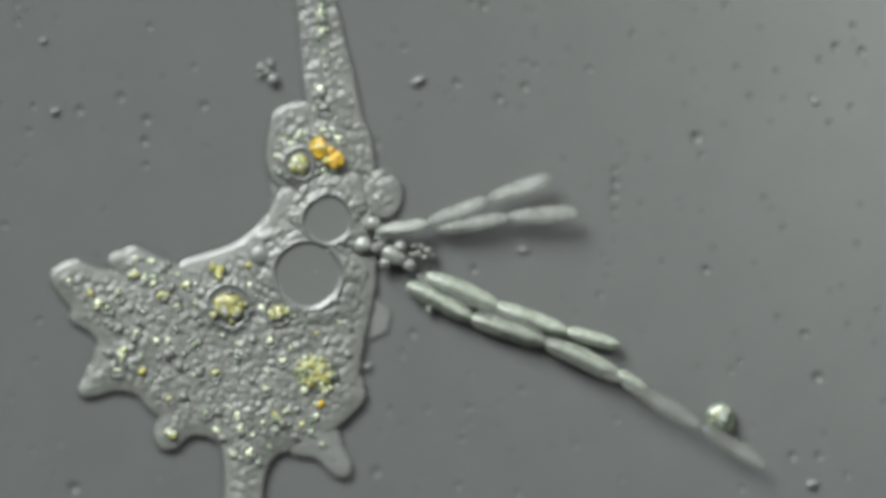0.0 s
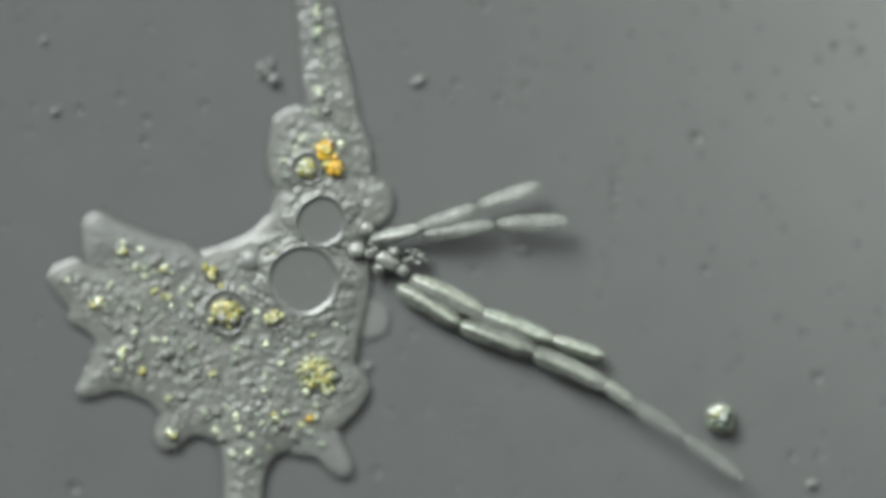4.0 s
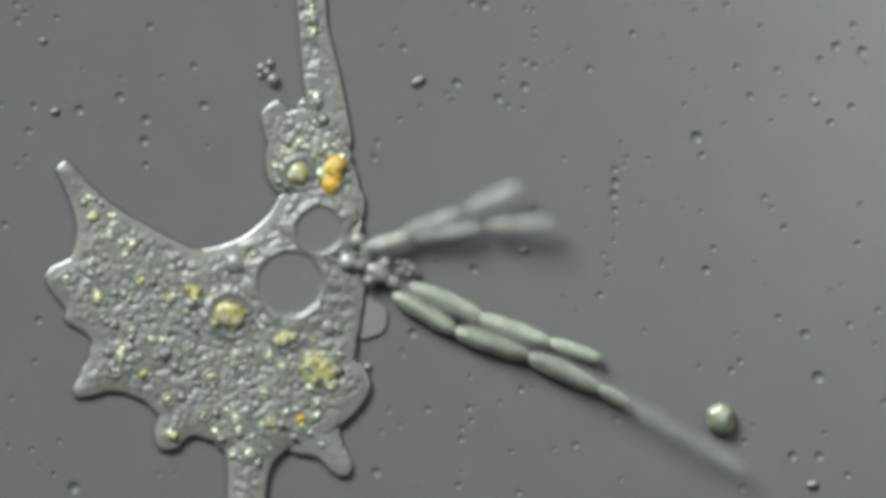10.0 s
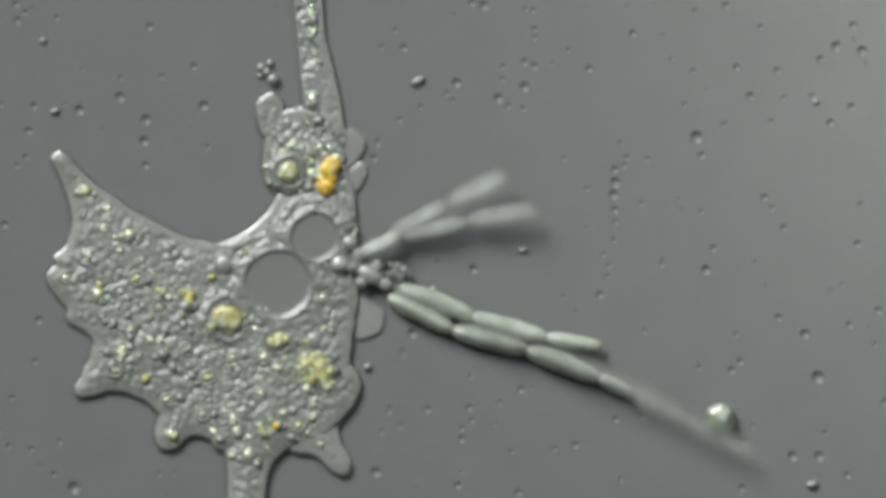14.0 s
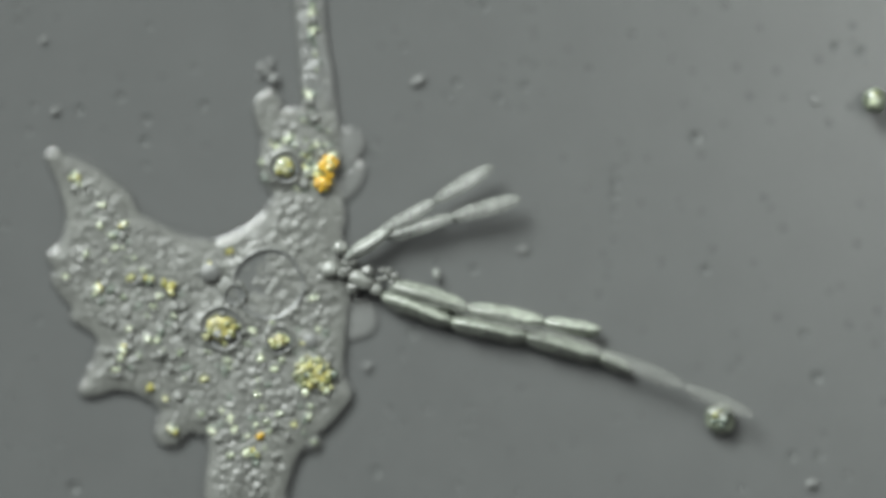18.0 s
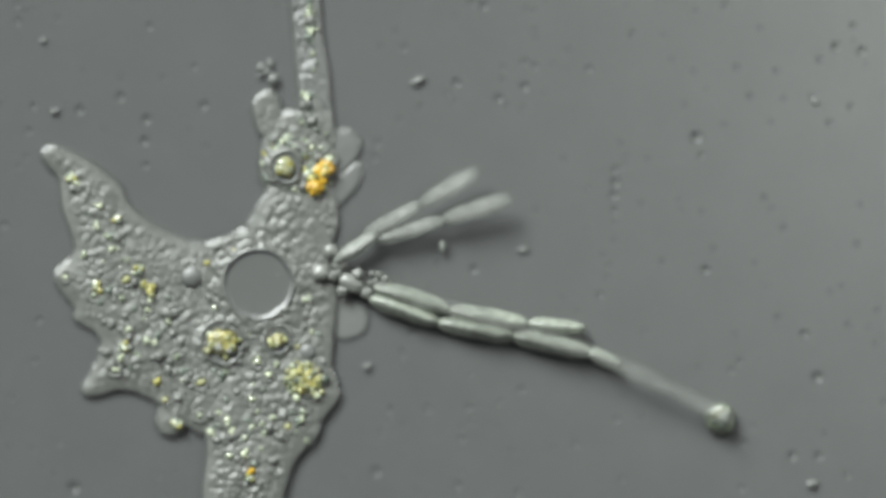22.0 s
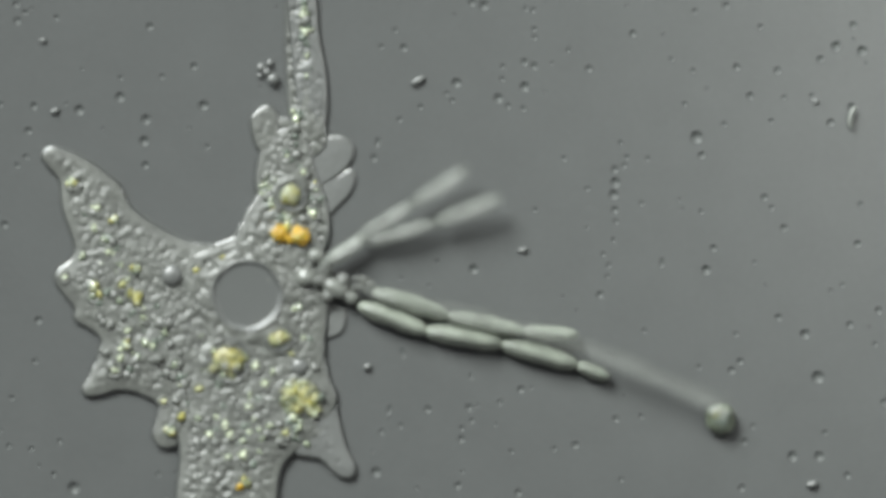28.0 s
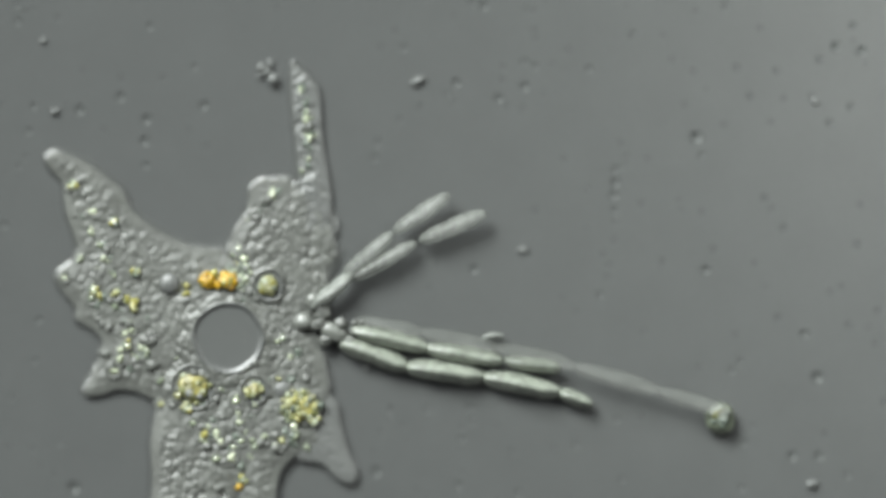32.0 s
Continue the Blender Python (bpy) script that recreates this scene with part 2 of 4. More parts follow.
SPOTS += [(28, 8, 2), (20, 22, 2), (30, 37, 2), (44, 22, 3), (265, 47, 2), (343, 118, 2), (213, 138, 3), (212, 172, 1), (60, 188, 2), (140, 195, 1), (50, 232, 2), (258, 212, 1), (255, 250, 1), (257, 293, 2), (360, 187, 1), (470, 75, 2),
          (30, 293, 3), (45, 278, 3), (22, 325, 1), (8, 398, 2), (68, 567, 2), (375, 322, 3), (130, 864, 0), (280, 840, 3), (20, 705, 3), (15, 790, 3), (55, 795, 3), (105, 782, 3), (95, 840, 3), (62, 640, 3)]
rng = random.Random(11)
SPECK_GRID = []
for x, y, k in SPOTS + [(rng.uniform(0, 1568), rng.uniform(0, 882), rng.choice((3, 5, 5))) for _ in range(70)]:
    reach = SIZES[k][0] * SIZES[k][1]
    if all(math.hypot(x - q[0], y - q[1]) > reach + q[4] + 1 for q in SPECK_GRID) and not (90 < x < 620 and 470 < y < 700):
        SPECK_GRID.append((x, y, k, rng.uniform(0, 40) + SIZES[k][2], reach))


def sag(x, y):
    """A very shallow bend put into the film's shape to darken the slide's lower part."""
    x, y = max(-1.2, min(1.2, x)), max(-0.8, min(0.0, y))
    return 0.003 * x * x - 0.01 * y * y


def rim(k, n=12):
    r, long, _ = SIZES[k]
    return [(r * long * math.cos(math.tau * i / n), r * math.sin(math.tau * i / n)) for i in range(n)]


def slide():
    pts = [Vector(q) for q in ((-6, -6), (6, -6), (6, 6), (-6, 6))]
    edges, cut = [(0, 1), (1, 2), (2, 3), (3, 0)], []
    for x, y, k, turn, _ in SPECK_GRID:
        c, s, o, first = math.cos(radians(turn)), math.sin(radians(turn)), plan(x, y), len(pts)
        pts += [Vector((o.x + (c * a - s * b) * U, o.y + (s * a + c * b) * U)) for a, b in rim(k)]
        edges += [(first + i, first + (i + 1) % 12) for i in range(12)]
    for i in range(-40, 41):
        for j in range(-14, 15):
            pts.append(Vector((i * 0.045 + 0.003 * (j % 2), j * 0.06 + 0.0011)))
    v2, _, faces, orig, *_ = delaunay_2d_cdt(pts, edges, [], 1, 1e-6)
    hole = lambda f: min(f) > 3 and max(f) < 4 + 12 * len(SPECK_GRID) and (max(f) - 4) // 12 == (min(f) - 4) // 12
    faces = [f for f in faces if not hole(f)]
    n = len(v2)
    me = bpy.data.meshes.new("slide")
    me.from_pydata([(v.x, v.y, sag(v.x, v.y)) for v in v2] + [(-6, -6, -0.02), (6, -6, -0.02), (6, 6, -0.02), (-6, 6, -0.02)], [], [tuple(f) for f in faces] + [(n + 3, n + 2, n + 1, n)])
    me.polygons.foreach_set("use_smooth", [True] * len(me.polygons))
    me.materials.append(M_GLASS)
    return me


tagged(new("ground", slide()), "grey wet glass slide under the water film", "ground", kind="structure")

# ---- the amoeba ----
HOME = (380, 560)
amoeba = new("amoeba")
amoeba.location = plan(*HOME, 5)
tagged(amoeba, "grey granular amoeba with pointed pseudopods and yellow food", "amoeba")


LOBES = []


def surface(x, y, t):
    """The height of the body's surface at a place and time."""
    top = 0.0
    for ring, mid, shifts, high in LOBES:
        ts = [r[0] for r in shifts]
        q = np.array((x, y)) - mid - (np.interp(t, ts, [r[1] for r in shifts]), np.interp(t, ts, [r[2] for r in shifts]))
        if abs(q[0]) > 300 or abs(q[1]) > 300:
            continue
        b = np.roll(ring, -1, 0)
        cross = ((ring[:, 1] > q[1]) != (b[:, 1] > q[1])) & (q[0] < (b[:, 0] - ring[:, 0]) * (q[1] - ring[:, 1]) / (b[:, 1] - ring[:, 1] + 1e-9) + ring[:, 0])
        if cross.sum() % 2:
            top = max(top, 1.0 + float(slope(np.hypot(*(ring - q).T).min(), high)))
    return top


def in_body(x, y, t, margin=9):
    """Whether a place lies well inside one of the lobes at that time."""
    for ring, mid, shifts, _ in LOBES:
        ts = [r[0] for r in shifts]
        q = np.array((x, y)) - mid - (np.interp(t, ts, [r[1] for r in shifts]), np.interp(t, ts, [r[2] for r in shifts]))
        b = np.roll(ring, -1, 0)
        cross = ((ring[:, 1] > q[1]) != (b[:, 1] > q[1])) & (q[0] < (b[:, 0] - ring[:, 0]) * (q[1] - ring[:, 1]) / (b[:, 1] - ring[:, 1] + 1e-9) + ring[:, 0])
        if cross.sum() % 2 and np.hypot(*(ring - q).T).min() > margin:
            return True
    return False


def lobe(name, points, shifts, mat, label="", z=1.0, **kw):
    me, mid, ring = blanket(name, points, mat, **kw)
    LOBES.append((ring, mid, shifts, kw.get('high', 15.0)))
    ob = part(name, me, amoeba, label)
    go(ob, [(t, mid[0] + dx, mid[1] + dy, r) for t, dx, dy, r in shifts], z, HOME)
    return ob


lobe("body", [(455, 468), (360, 488), (270, 482), (190, 476), (130, 460), (92, 478), (88, 510), (118, 545), (122, 572), (165, 600), (160, 640), (135, 690), (150, 708),
              (195, 696), (250, 705), (285, 735), (330, 765), (390, 785), (450, 815), (520, 795), (560, 760), (575, 690), (560, 600), (545, 520), (520, 440)],
     [(0, 2, 0, 0), (6, -4, 0, 0), (9, -7, 0, 0), (13, -6, 0, 0), (21, 8, -2, 0), (32, 10, -2, 0)], M_BODY, high=15, lump=2.0, step=3.0, seed=1.3, wave=4)
lobe("flank", [(548, 338), (585, 320), (640, 310), (655, 400), (668, 470), (662, 540), (648, 600), (638, 660), (648, 705), (620, 742), (585, 765), (535, 780),
               (480, 790), (440, 770), (440, 600), (480, 450)],
     [(0, 0, 0, 0), (3, -9, 2, 0), (6, -16, 6, 1), (9, -15, 8, 2), (11.5, -19, 8, 3), (14, -25, 8, 4), (17, -33, 6, 6), (21, -57, 4, 6), (25, -63, 8, 6), (28, -75, 14, 7), (30, -86, 36, 8), (32, -94, 46, 8)],
     M_BODY, high=14.3, lump=2.0, step=3.0, seed=2.1, wave=3, lip=5.2)
lobe("bulge", [(540, 640), (600, 628), (638, 648), (653, 672), (655, 694), (643, 718), (622, 742), (590, 762), (530, 750), (505, 690)],
     [(0, -9, 4, 0), (3, -3, 2, 0), (6, 0, 0, 0), (9, 3, -4, 0), (11.5, -3, -2, 0), (14, -15, -2, 0), (17, -34, -6, 0), (21, -56, -6, 0), (25, -55, 6, 0), (28, -58, 20, 0), (30, -68, 34, 0), (32, -76, 44, 0)],
     M_BODY, high=15.2, lump=1.6, seed=2.7, lip=4.8, dive=((530, 690, 60),))
lobe("shoulder", [(430, 530), (405, 494), (355, 479), (322, 466), (280, 449), (254, 437), (233, 434), (215, 446), (207, 474), (216, 530), (265, 575), (380, 575)],
     [(0, 0, 2, 0), (1, -13, -20, 0), (2, -26, -31, 0), (3, -50, -46, 0), (5, -70, -60, 0), (6, -72, -58, 0), (7, -60, -24, 0), (9, 10, 60, 0), (32, 10, 60, 0)], M_CLEAR, high=15.5, lump=0.8, seed=3.8, dive=((260, 560, 60),))
lobe("arch", [(504, 340), (476, 382), (438, 415), (400, 433), (365, 441), (322, 450), (282, 470), (268, 510), (300, 550), (355, 575), (470, 560), (530, 480), (545, 400), (540, 340)],
     [(0, 5, 3, 5), (3, 2, 1, 2), (6, 0, 1, 0), (9, -2, 0, 0), (11, -4, -1, 0), (14, -5, -5, 0), (17, -4, -13, 0), (21, -4, -13, 0), (25, -6, -14, 0), (28, -10, -5, 0), (29, -14, 4, 0), (30, -15, 10, 0), (32, -14, 15, 0)],
     M_BODY, high=14.5, dive=((395, 580, 75), (545, 440, 60), (276, 490, 50)), lump=1.9, step=3.0, seed=3.3, lip=2.9)
lobe("pseudopod", [(105, 272), (90, 288), (101, 314), (115, 348), (126, 395), (116, 440), (95, 470), (150, 540), (270, 575), (390, 545), (430, 490), (415, 447), (385, 435), (340, 425), (292, 403), (220, 364), (168, 325), (136, 293), (122, 277)],
     [(0, 130, 200, 0), (1, 118, 178, 0), (3, 82, 134, 0), (5, 52, 97, 0), (6, 40, 82, 0), (7, 20, 47, 0), (9, 9, 22, 0), (11, 5, 5, 0), (13, 2, -3, 0), (17, -12, -11, 0), (19, -12, -9, 0), (22, 8, 14, 0), (32, 10, 16, 0)],
     M_BODY, "clear-tipped horn of grey cytoplasm", high=16.3, dive=((270, 580, 90), (415, 500, 60)), lump=2.0, step=3.0, seed=4.2)
lobe("pseudopod", [(70, 277), (76, 262), (94, 256), (125, 265), (160, 283), (192, 307), (213, 326), (232, 363), (280, 398), (328, 421), (364, 428), (392, 434), (398, 480), (310, 545), (170, 550), (112, 490), (128, 440), (107, 370), (100, 318), (82, 296)],
     [(0, 120, 190, 0), (6, 100, 140, 0), (9, 72, 110, 0), (13, 46, 72, 0), (17, 24, 24, 0), (19, 12, 10, 0), (21, 2, 1, 0), (25, 0, 0, 0), (28, 2, 2, 0), (32, 6, 8, 0)], M_BODY, "clear-tipped horn of grey cytoplasm", high=16.8, dive=((240, 560, 80), (395, 480, 50)), lump=2.2, step=3.0, seed=4.9)
lobe("taper", [(570, -10), (590, -10), (608, 60), (626, 130), (640, 200), (645, 260), (600, 285), (576, 200)],
     [(0, 0, 0, 0), (3, -4, 0, 0), (6, -10, 0, 0), (9, -21, 0, 0), (13, -31, 0, 0), (17, -40, 0, 0), (21, -50, 0, 0), (25, -54, 0, 0), (28, -67, 0, 0), (29, -68, 18, 0), (29.5, -55, 62, 0), (30, -40, 110, 0), (31, -45, 175, 0), (32, -50, 200, 0)],
     M_BODY, high=16, dive=((574, 20, 36), (574, 75, 36), (577, 130, 38), (580, 190, 40), (606, 275, 50)), lump=2.6, step=3.0, clear=4, seed=5.9)
lobe("neck", [(550, 112), (604, 105), (627, 150), (640, 200), (658, 250), (662, 310), (640, 345), (575, 352), (538, 335), (528, 290), (540, 210)],
     [(0, 0, 0, 0), (6, -10, 12, 0), (9, -20, 60, 0), (13, -28, 84, 0), (19, -56, 92, 0), (23, -66, 96, 0), (28, -78, 108, 0), (30, -80, 200, 0), (32, -78, 225, 0)],
     M_BODY, high=15, dive=((590, 350, 70), (578, 105, 50)), lump=2.7, step=3.0, clear=5, seed=5.5)
lobe("column", [(516, -40), (520, -92), (534, -88), (560, -62), (573, -35), (580, 60), (592, 130), (594, 200), (580, 250), (550, 250), (533, 150), (525, 60)],
     [(0, 1, 0, 0), (3, 0, 0, 0), (6, 0, 0, 0), (9, 0, 0, 0), (11, 3, 0, 0), (13, -4, 0, 0), (17, -2, 0, 0), (21, -8, 0, 0), (25, -10, 0, 0), (28, -14, 0, 0), (29, -12, 18, 0), (29.5, -4, 62, 0), (30, 5, 110, 0), (31, -2, 175, 0), (32, -6, 200, 0)],
     M_CLEAR, "long narrow pseudopod with a granular core", high=14, dive=((566, 255, 60),), lump=2.0, step=3.0, clear=5, seed=6.1)
lobe("ear", [(540, 180), (490, 195), (475, 230), (468, 285), (480, 320), (505, 335), (550, 320), (560, 200)],
     [(0, 0, 0, 0), (6, 2, 10, 0), (9, 0, 12, 0), (13, -4, 10, 0), (17, -12, 10, 0), (21, -12, 14, 0), (25, -10, 24, 0), (28, -18, 44, 0), (30, -32, 108, 0), (32, -40, 130, 0)], M_BODY, high=11, lump=1.6, clear=9, seed=7.7)
lobe("ear", [(455, 185), (485, 165), (505, 190), (500, 240), (470, 250), (455, 220)],
     [(0, 60, 60, 0), (6, 50, 50, 0), (9, 14, 18, 0), (11, 6, 8, 0), (13, 0, 0, 0), (17, -4, -6, 0), (21, -8, -8, 0), (25, -4, 0, 0), (28, -10, 20, 0), (30, -2, 104, 0), (31, -8, 132, 0), (32, -15, 147, 0)], M_BODY, high=9, lump=1.4, clear=7, seed=8.4)
lobe("ear", [(650, 315), (680, 300), (708, 320), (712, 355), (695, 385), (660, 385), (640, 350)],
     [(0, 0, 0, 0), (3, -8, 6, 0), (6, -38, 20, 0), (9, -60, 20, 0), (32, -150, 20, 0)], M_BODY, high=12, lump=2.2, clear=4, seed=9.2)
FLAP = [(0, -70, 20, 0), (9, -45, 10, 0), (11, -15, 0, 0), (13, 0, 0, 0), (17, -2, -2, 0), (21, -6, 0, 0), (25, -14, 2, 0), (28, -20, 12, 0), (30, -30, 92, 0), (31, -36, 125, 0), (32, -46, 145, 0)]
lobe("ear", [(545, 245), (600, 230), (632, 230), (648, 252), (636, 284), (600, 312), (550, 330)], FLAP, M_CLEAR, z=-1, high=3.5, lip=1.9, seed=10.2)
lobe("ear", [(550, 300), (600, 305), (640, 286), (650, 304), (640, 332), (612, 362), (585, 392), (550, 380)], FLAP, M_CLEAR, z=-2, high=3, lip=1.7, seed=10.9)
lobe("bleb", [(635, 520), (665, 530), (688, 550), (685, 585), (660, 600), (635, 600), (600, 560)],
     [(0, 2, 0, 0), (9, -2, 0, 0), (13, -6, 0, 0), (19, -26, 0, 0), (23, -42, 0, 0), (28, -76, 0, 0), (32, -110, 0, 0)], M_CLEAR, z=-3, high=2, lip=1.6, seed=11.5)
lobe("corner_lobe", [(450, 660), (505, 785), (560, 806), (584, 828), (604, 840), (622, 836), (625, 815), (609, 782), (597, 735), (575, 680)],
     [(0, -3, 8, 0), (13, -2, 4, 0), (14.5, -8, 0, 0), (17, -50, -34, 0), (21, -66, -48, 0), (25, -60, -40, 0), (27.5, 0, 5, 0), (28, 4, 8, 0), (32, 8, 18, 0)], M_CLEAR, high=11, lip=3.0, dive=((465, 675, 75),), lump=0.8, seed=12.4)
lobe("foot", [(384, 700), (388, 770), (400, 830), (404, 1000), (462, 1000), (476, 850), (505, 802), (556, 774), (555, 700), (470, 640)],
     [(0, -6, 0, 0), (3, -8, 0, 0), (11, 0, 0, 0), (13, 0, 0, 0), (17, -6, 0, 0), (21, 5, 0, 0), (25, 16, 0, 0), (30, 20, 0, 0), (32, 18, 10, 0)], M_BODY, high=19, lip=4.4, dive=((470, 645, 80), (555, 700, 50)), lump=1.5, clear=8, seed=13.4)
lobe("foot", [(290, 690), (264, 770), (266, 850), (270, 960), (400, 960), (408, 926), (426, 871), (452, 834), (480, 760), (470, 660), (370, 610)],
     [(0, 120, -166, 0), (14, 110, -166, 0), (17, 102, -64, 0), (21, 98, -50, 0), (25, 84, -44, 0), (28, 50, -40, 0), (30, 20, 0, 0), (32, 0, 0, 0)], M_BODY, high=21, lip=4.6, dive=((400, 625, 90),), lump=2.4, seed=14.4)
lobe("side_lobe", [(295, 690), (277, 745), (270, 775), (284, 797), (312, 797), (338, 775), (390, 768), (430, 690), (380, 620), (320, 640)],
     [(0, 0, 0, 0), (13, 0, 0, 0), (19, 2, -12, 0), (23, 4, -28, 0), (25, 3, -24, 0), (28, -2, -4, 0), (30, 0, -8, 0), (31, 12, -24, 0), (32, 30, -46, 0)], M_BODY, high=15.8, dive=((375, 625, 70),), lump=1.6, seed=15.4)

# vacuoles: clear round hollows with a raised wall
TOP = 11.6


def hollow(r, k=1.0):
    return [(1.02 * r, -3), (1.02 * r, 2.5 * k), (0.98 * r, 2.2 * k), (0.93 * r, -0.4 * k), (0.89 * r, -2.2 * k), (0.86 * r, -2.55 * k), (0.83 * r, -2.6 * k), (0.4 * r, -2.6 * k), (0, -2.6 * k)]


def bank(r, seed, k=1.0, toward=None):
    """The granular slope of cytoplasm that rises round a vacuole, with an uneven outer edge."""
    rings, seg, verts, faces = 26, 140, [], []
    for n in range(rings):
        u = n / (rings - 1)
        for i in range(seg):
            a = math.tau * i / seg
            wide = 1 + (0.75 if r > 40 else 0.4) * (1 + 0.45 * noise.noise((math.cos(a) * 1.6 + seed, math.sin(a) * 1.6, 4.0))) * (1 - u)
            if toward is not None:  # narrow beside the neighbouring vacuole
                wide = 1 + (wide - 1) * (1 - 0.93 * max(0, math.cos(a - radians(toward))) ** 4)
            wob = 1 + 0.08 * noise.noise((math.cos(a) * 1.4 + seed, math.sin(a) * 1.4, seed))
            q = r * 0.99 * wide * wob
            x, y = q * math.cos(a), q * math.sin(a)
            h = -5.6 + 8.0 * (0.8 + 0.2 * k) * u ** 0.8 + 1.7 * grit(x, y, seed) * min(1, 5 * (1 - u) + 0.3)
            verts.append((x * U, y * U, h * U))
    verts += [(x * 0.97, y * 0.97, -5 * U) for x, y, _ in verts[-seg:]]
    for n in range(rings):
        for i in range(seg):
            j = (i + 1) % seg
            faces.append((n * seg + i, n * seg + j, (n + 1) * seg + j, (n + 1) * seg + i))
    return mesh_of("wall", verts, faces, M_BODY)


def vacuole(name, r, rows, label, seed, k=1.0, high=2.6, toward=None):
    ob = part(name, lathe(name, hollow(r, k), M_VAC, 44, rough=0.08, seed=seed), amoeba, label)
    part("wall", bank(r, seed, k, toward), ob)
    go(ob, rows, TOP + high + 1.2 * k, HOME)
    return ob


V1 = [(0, 580, 390), (3, 572, 390), (6, 562, 398), (9, 568, 405), (11, 560, 410), (13, 558, 415), (14.5, 555, 425), (16.5, 530, 465), (19, 480, 500), (32, 415, 590)]
V2 = [(0, 545, 487), (3, 540, 492), (6, 528, 512), (9, 518, 505), (11, 508, 502), (13, 496, 502), (17, 480, 503), (21, 459, 503), (25, 455, 503), (28, 437, 523), (30, 410, 565), (31, 405, 590), (32, 403, 598)]
SUNK = [(t, x, y, 0, float(np.interp(t, (4.4, 5.3, 6.2, 6.9, 17.2, 18, 20, 20.8), (0, -3, -3, 0, 0, -3, -3, 0)))) for t, x, y in sorted(V2 + [(4.4, 535, 500), (5.3, 531, 508), (6.2, 527, 511), (6.9, 525, 510), (17.2, 479, 503), (18, 475, 503), (20, 464, 503), (20.8, 460, 503)])]  # it sinks under the surface twice
vacuole("contractile_vacuole", 44, [(t, x, y, 0, -12 if t > 16 else -4 if 5 < t < 6.5 else 0) for t, x, y in sorted(V1 + [(4.4, 567, 394), (5.3, 564, 396), (6.2, 562, 398), (6.9, 563, 400)])], "clear round vacuole", 1, high=3.2, toward=242)
vacuole("contractile_vacuole", 62, SUNK, "clear round vacuole", 2, high=2.5, toward=62)
vacuole("vesicle", 18, [(0, 490, 545, 0, -12), (17.2, 420, 522, 0, -12), (18, 415, 523, 0, 0), (19, 406, 526, 0, 0), (20, 399, 528, 0, 0), (20.8, 395, 530, 0, -12), (32, 345, 600, 0, -12)],
        "small dark round vacuole", 5, k=0.9, high=2.4)

NUC = [(0, 460, 452), (3, 445, 456), (6, 440, 475), (9, 422, 468), (13, 402, 468), (17, 380, 480), (21, 347, 488), (25, 320, 495), (28, 305, 488), (32, 300, 503)]
FOOD1 = [(0, 405, 542), (3, 400, 545), (6, 402, 568), (9, 407, 556), (13, 405, 560), (17, 392, 575), (21, 393, 600), (25, 400, 615), (28, 405, 637), (30, 370, 678), (31, 350, 683), (32, 342, 685)]
FOOD2 = [(0, 493, 552), (3, 485, 557), (6, 485, 572), (9, 505, 595), (13, 492, 600), (17, 495, 603), (21, 490, 603), (25, 497, 594), (28, 495, 597), (30, 467, 655), (31, 457, 675), (32, 450, 690)]
FOOD3 = [(0, 560, 662), (6, 565, 665), (9, 568, 655), (13, 562, 655), (19, 556, 665), (21, 545, 665), (23, 540, 688), (25, 540, 704), (28, 535, 706), (30, 540, 724), (32, 535, 722)]
FOOD4 = [(0, 385, 478), (3, 385, 475), (6, 335, 497), (9, 343, 512), (13, 337, 525), (17, 310, 508), (21, 270, 506), (25, 252, 526), (28, 240, 524), (32, 234, 535)]
ORANGE = [(0, 580, 273), (3, 583, 278), (6, 585, 296), (9, 590, 308), (13, 581, 313), (17, 578, 308), (21, 567, 312), (23, 562, 326), (25, 543, 366), (28, 513, 415), (30, 455, 487), (31, 415, 500), (32, 385, 496)]
PALE = [(0, 530, 290), (6, 546, 300), (9, 533, 303), (11, 525, 308), (13, 515, 306), (17, 505, 297), (21, 503, 295), (25, 515, 302), (28, 515, 345), (30, 502, 437), (31, 487, 478), (32, 475, 505)]
part_rows = lambda track, turn=0: [(t, x, y, turn * t) for t, x, y in track]

nucleus = part("nucleus", pebble("nucleus", 19, 19, 9, M_CLEAR, 0.05, 1, 3), amoeba, "smooth grey round nucleus")
go(nucleus, part_rows(NUC), TOP - 1.5, HOME)


def food(name, track, r, balls, mat, label, ring=True, spread=0.6, seed=1, turn=0.0, size=(7, 12), dome=0):
    """A food vacuole: a low round hollow that holds a few coloured balls."""
    rng = random.Random(seed)
    if ring:
        ob = vacuole(name, r, part_rows(track, turn), label, seed, 0.7)
    else:
        ob = part(name, pebble(name, r, r * 0.85, 3, M_BODY, 0.3, seed, 3), amoeba, label)
        go(ob, part_rows(track, turn), TOP + 0.6, HOME)
    if dome:
        b = part("food_ball", pebble("food_ball", dome, dome * 0.9, 8, M_MOTTLE, 0.2, seed, 3), ob)
        b.location = (0, 0, -0.5 * U)
    for i in range(balls):
        a, q = rng.uniform(0, math.tau), r * spread * math.sqrt(rng.random())
        s = rng.uniform(*size)
        high = 2.2 + (5.5 * (1 - (q / dome) ** 2) if q < dome else 0)
        b = part("food_ball", pebble("food_ball", s, s * rng.uniform(0.65, 1), s * 0.6, rng.choice(mat), 0.45, i + seed, 3), ob)
        b.location = (q * math.cos(a) * U, q * math.sin(a) * U, high * U)
        b.rotation_euler = (0, 0, rng.uniform(0, 6))


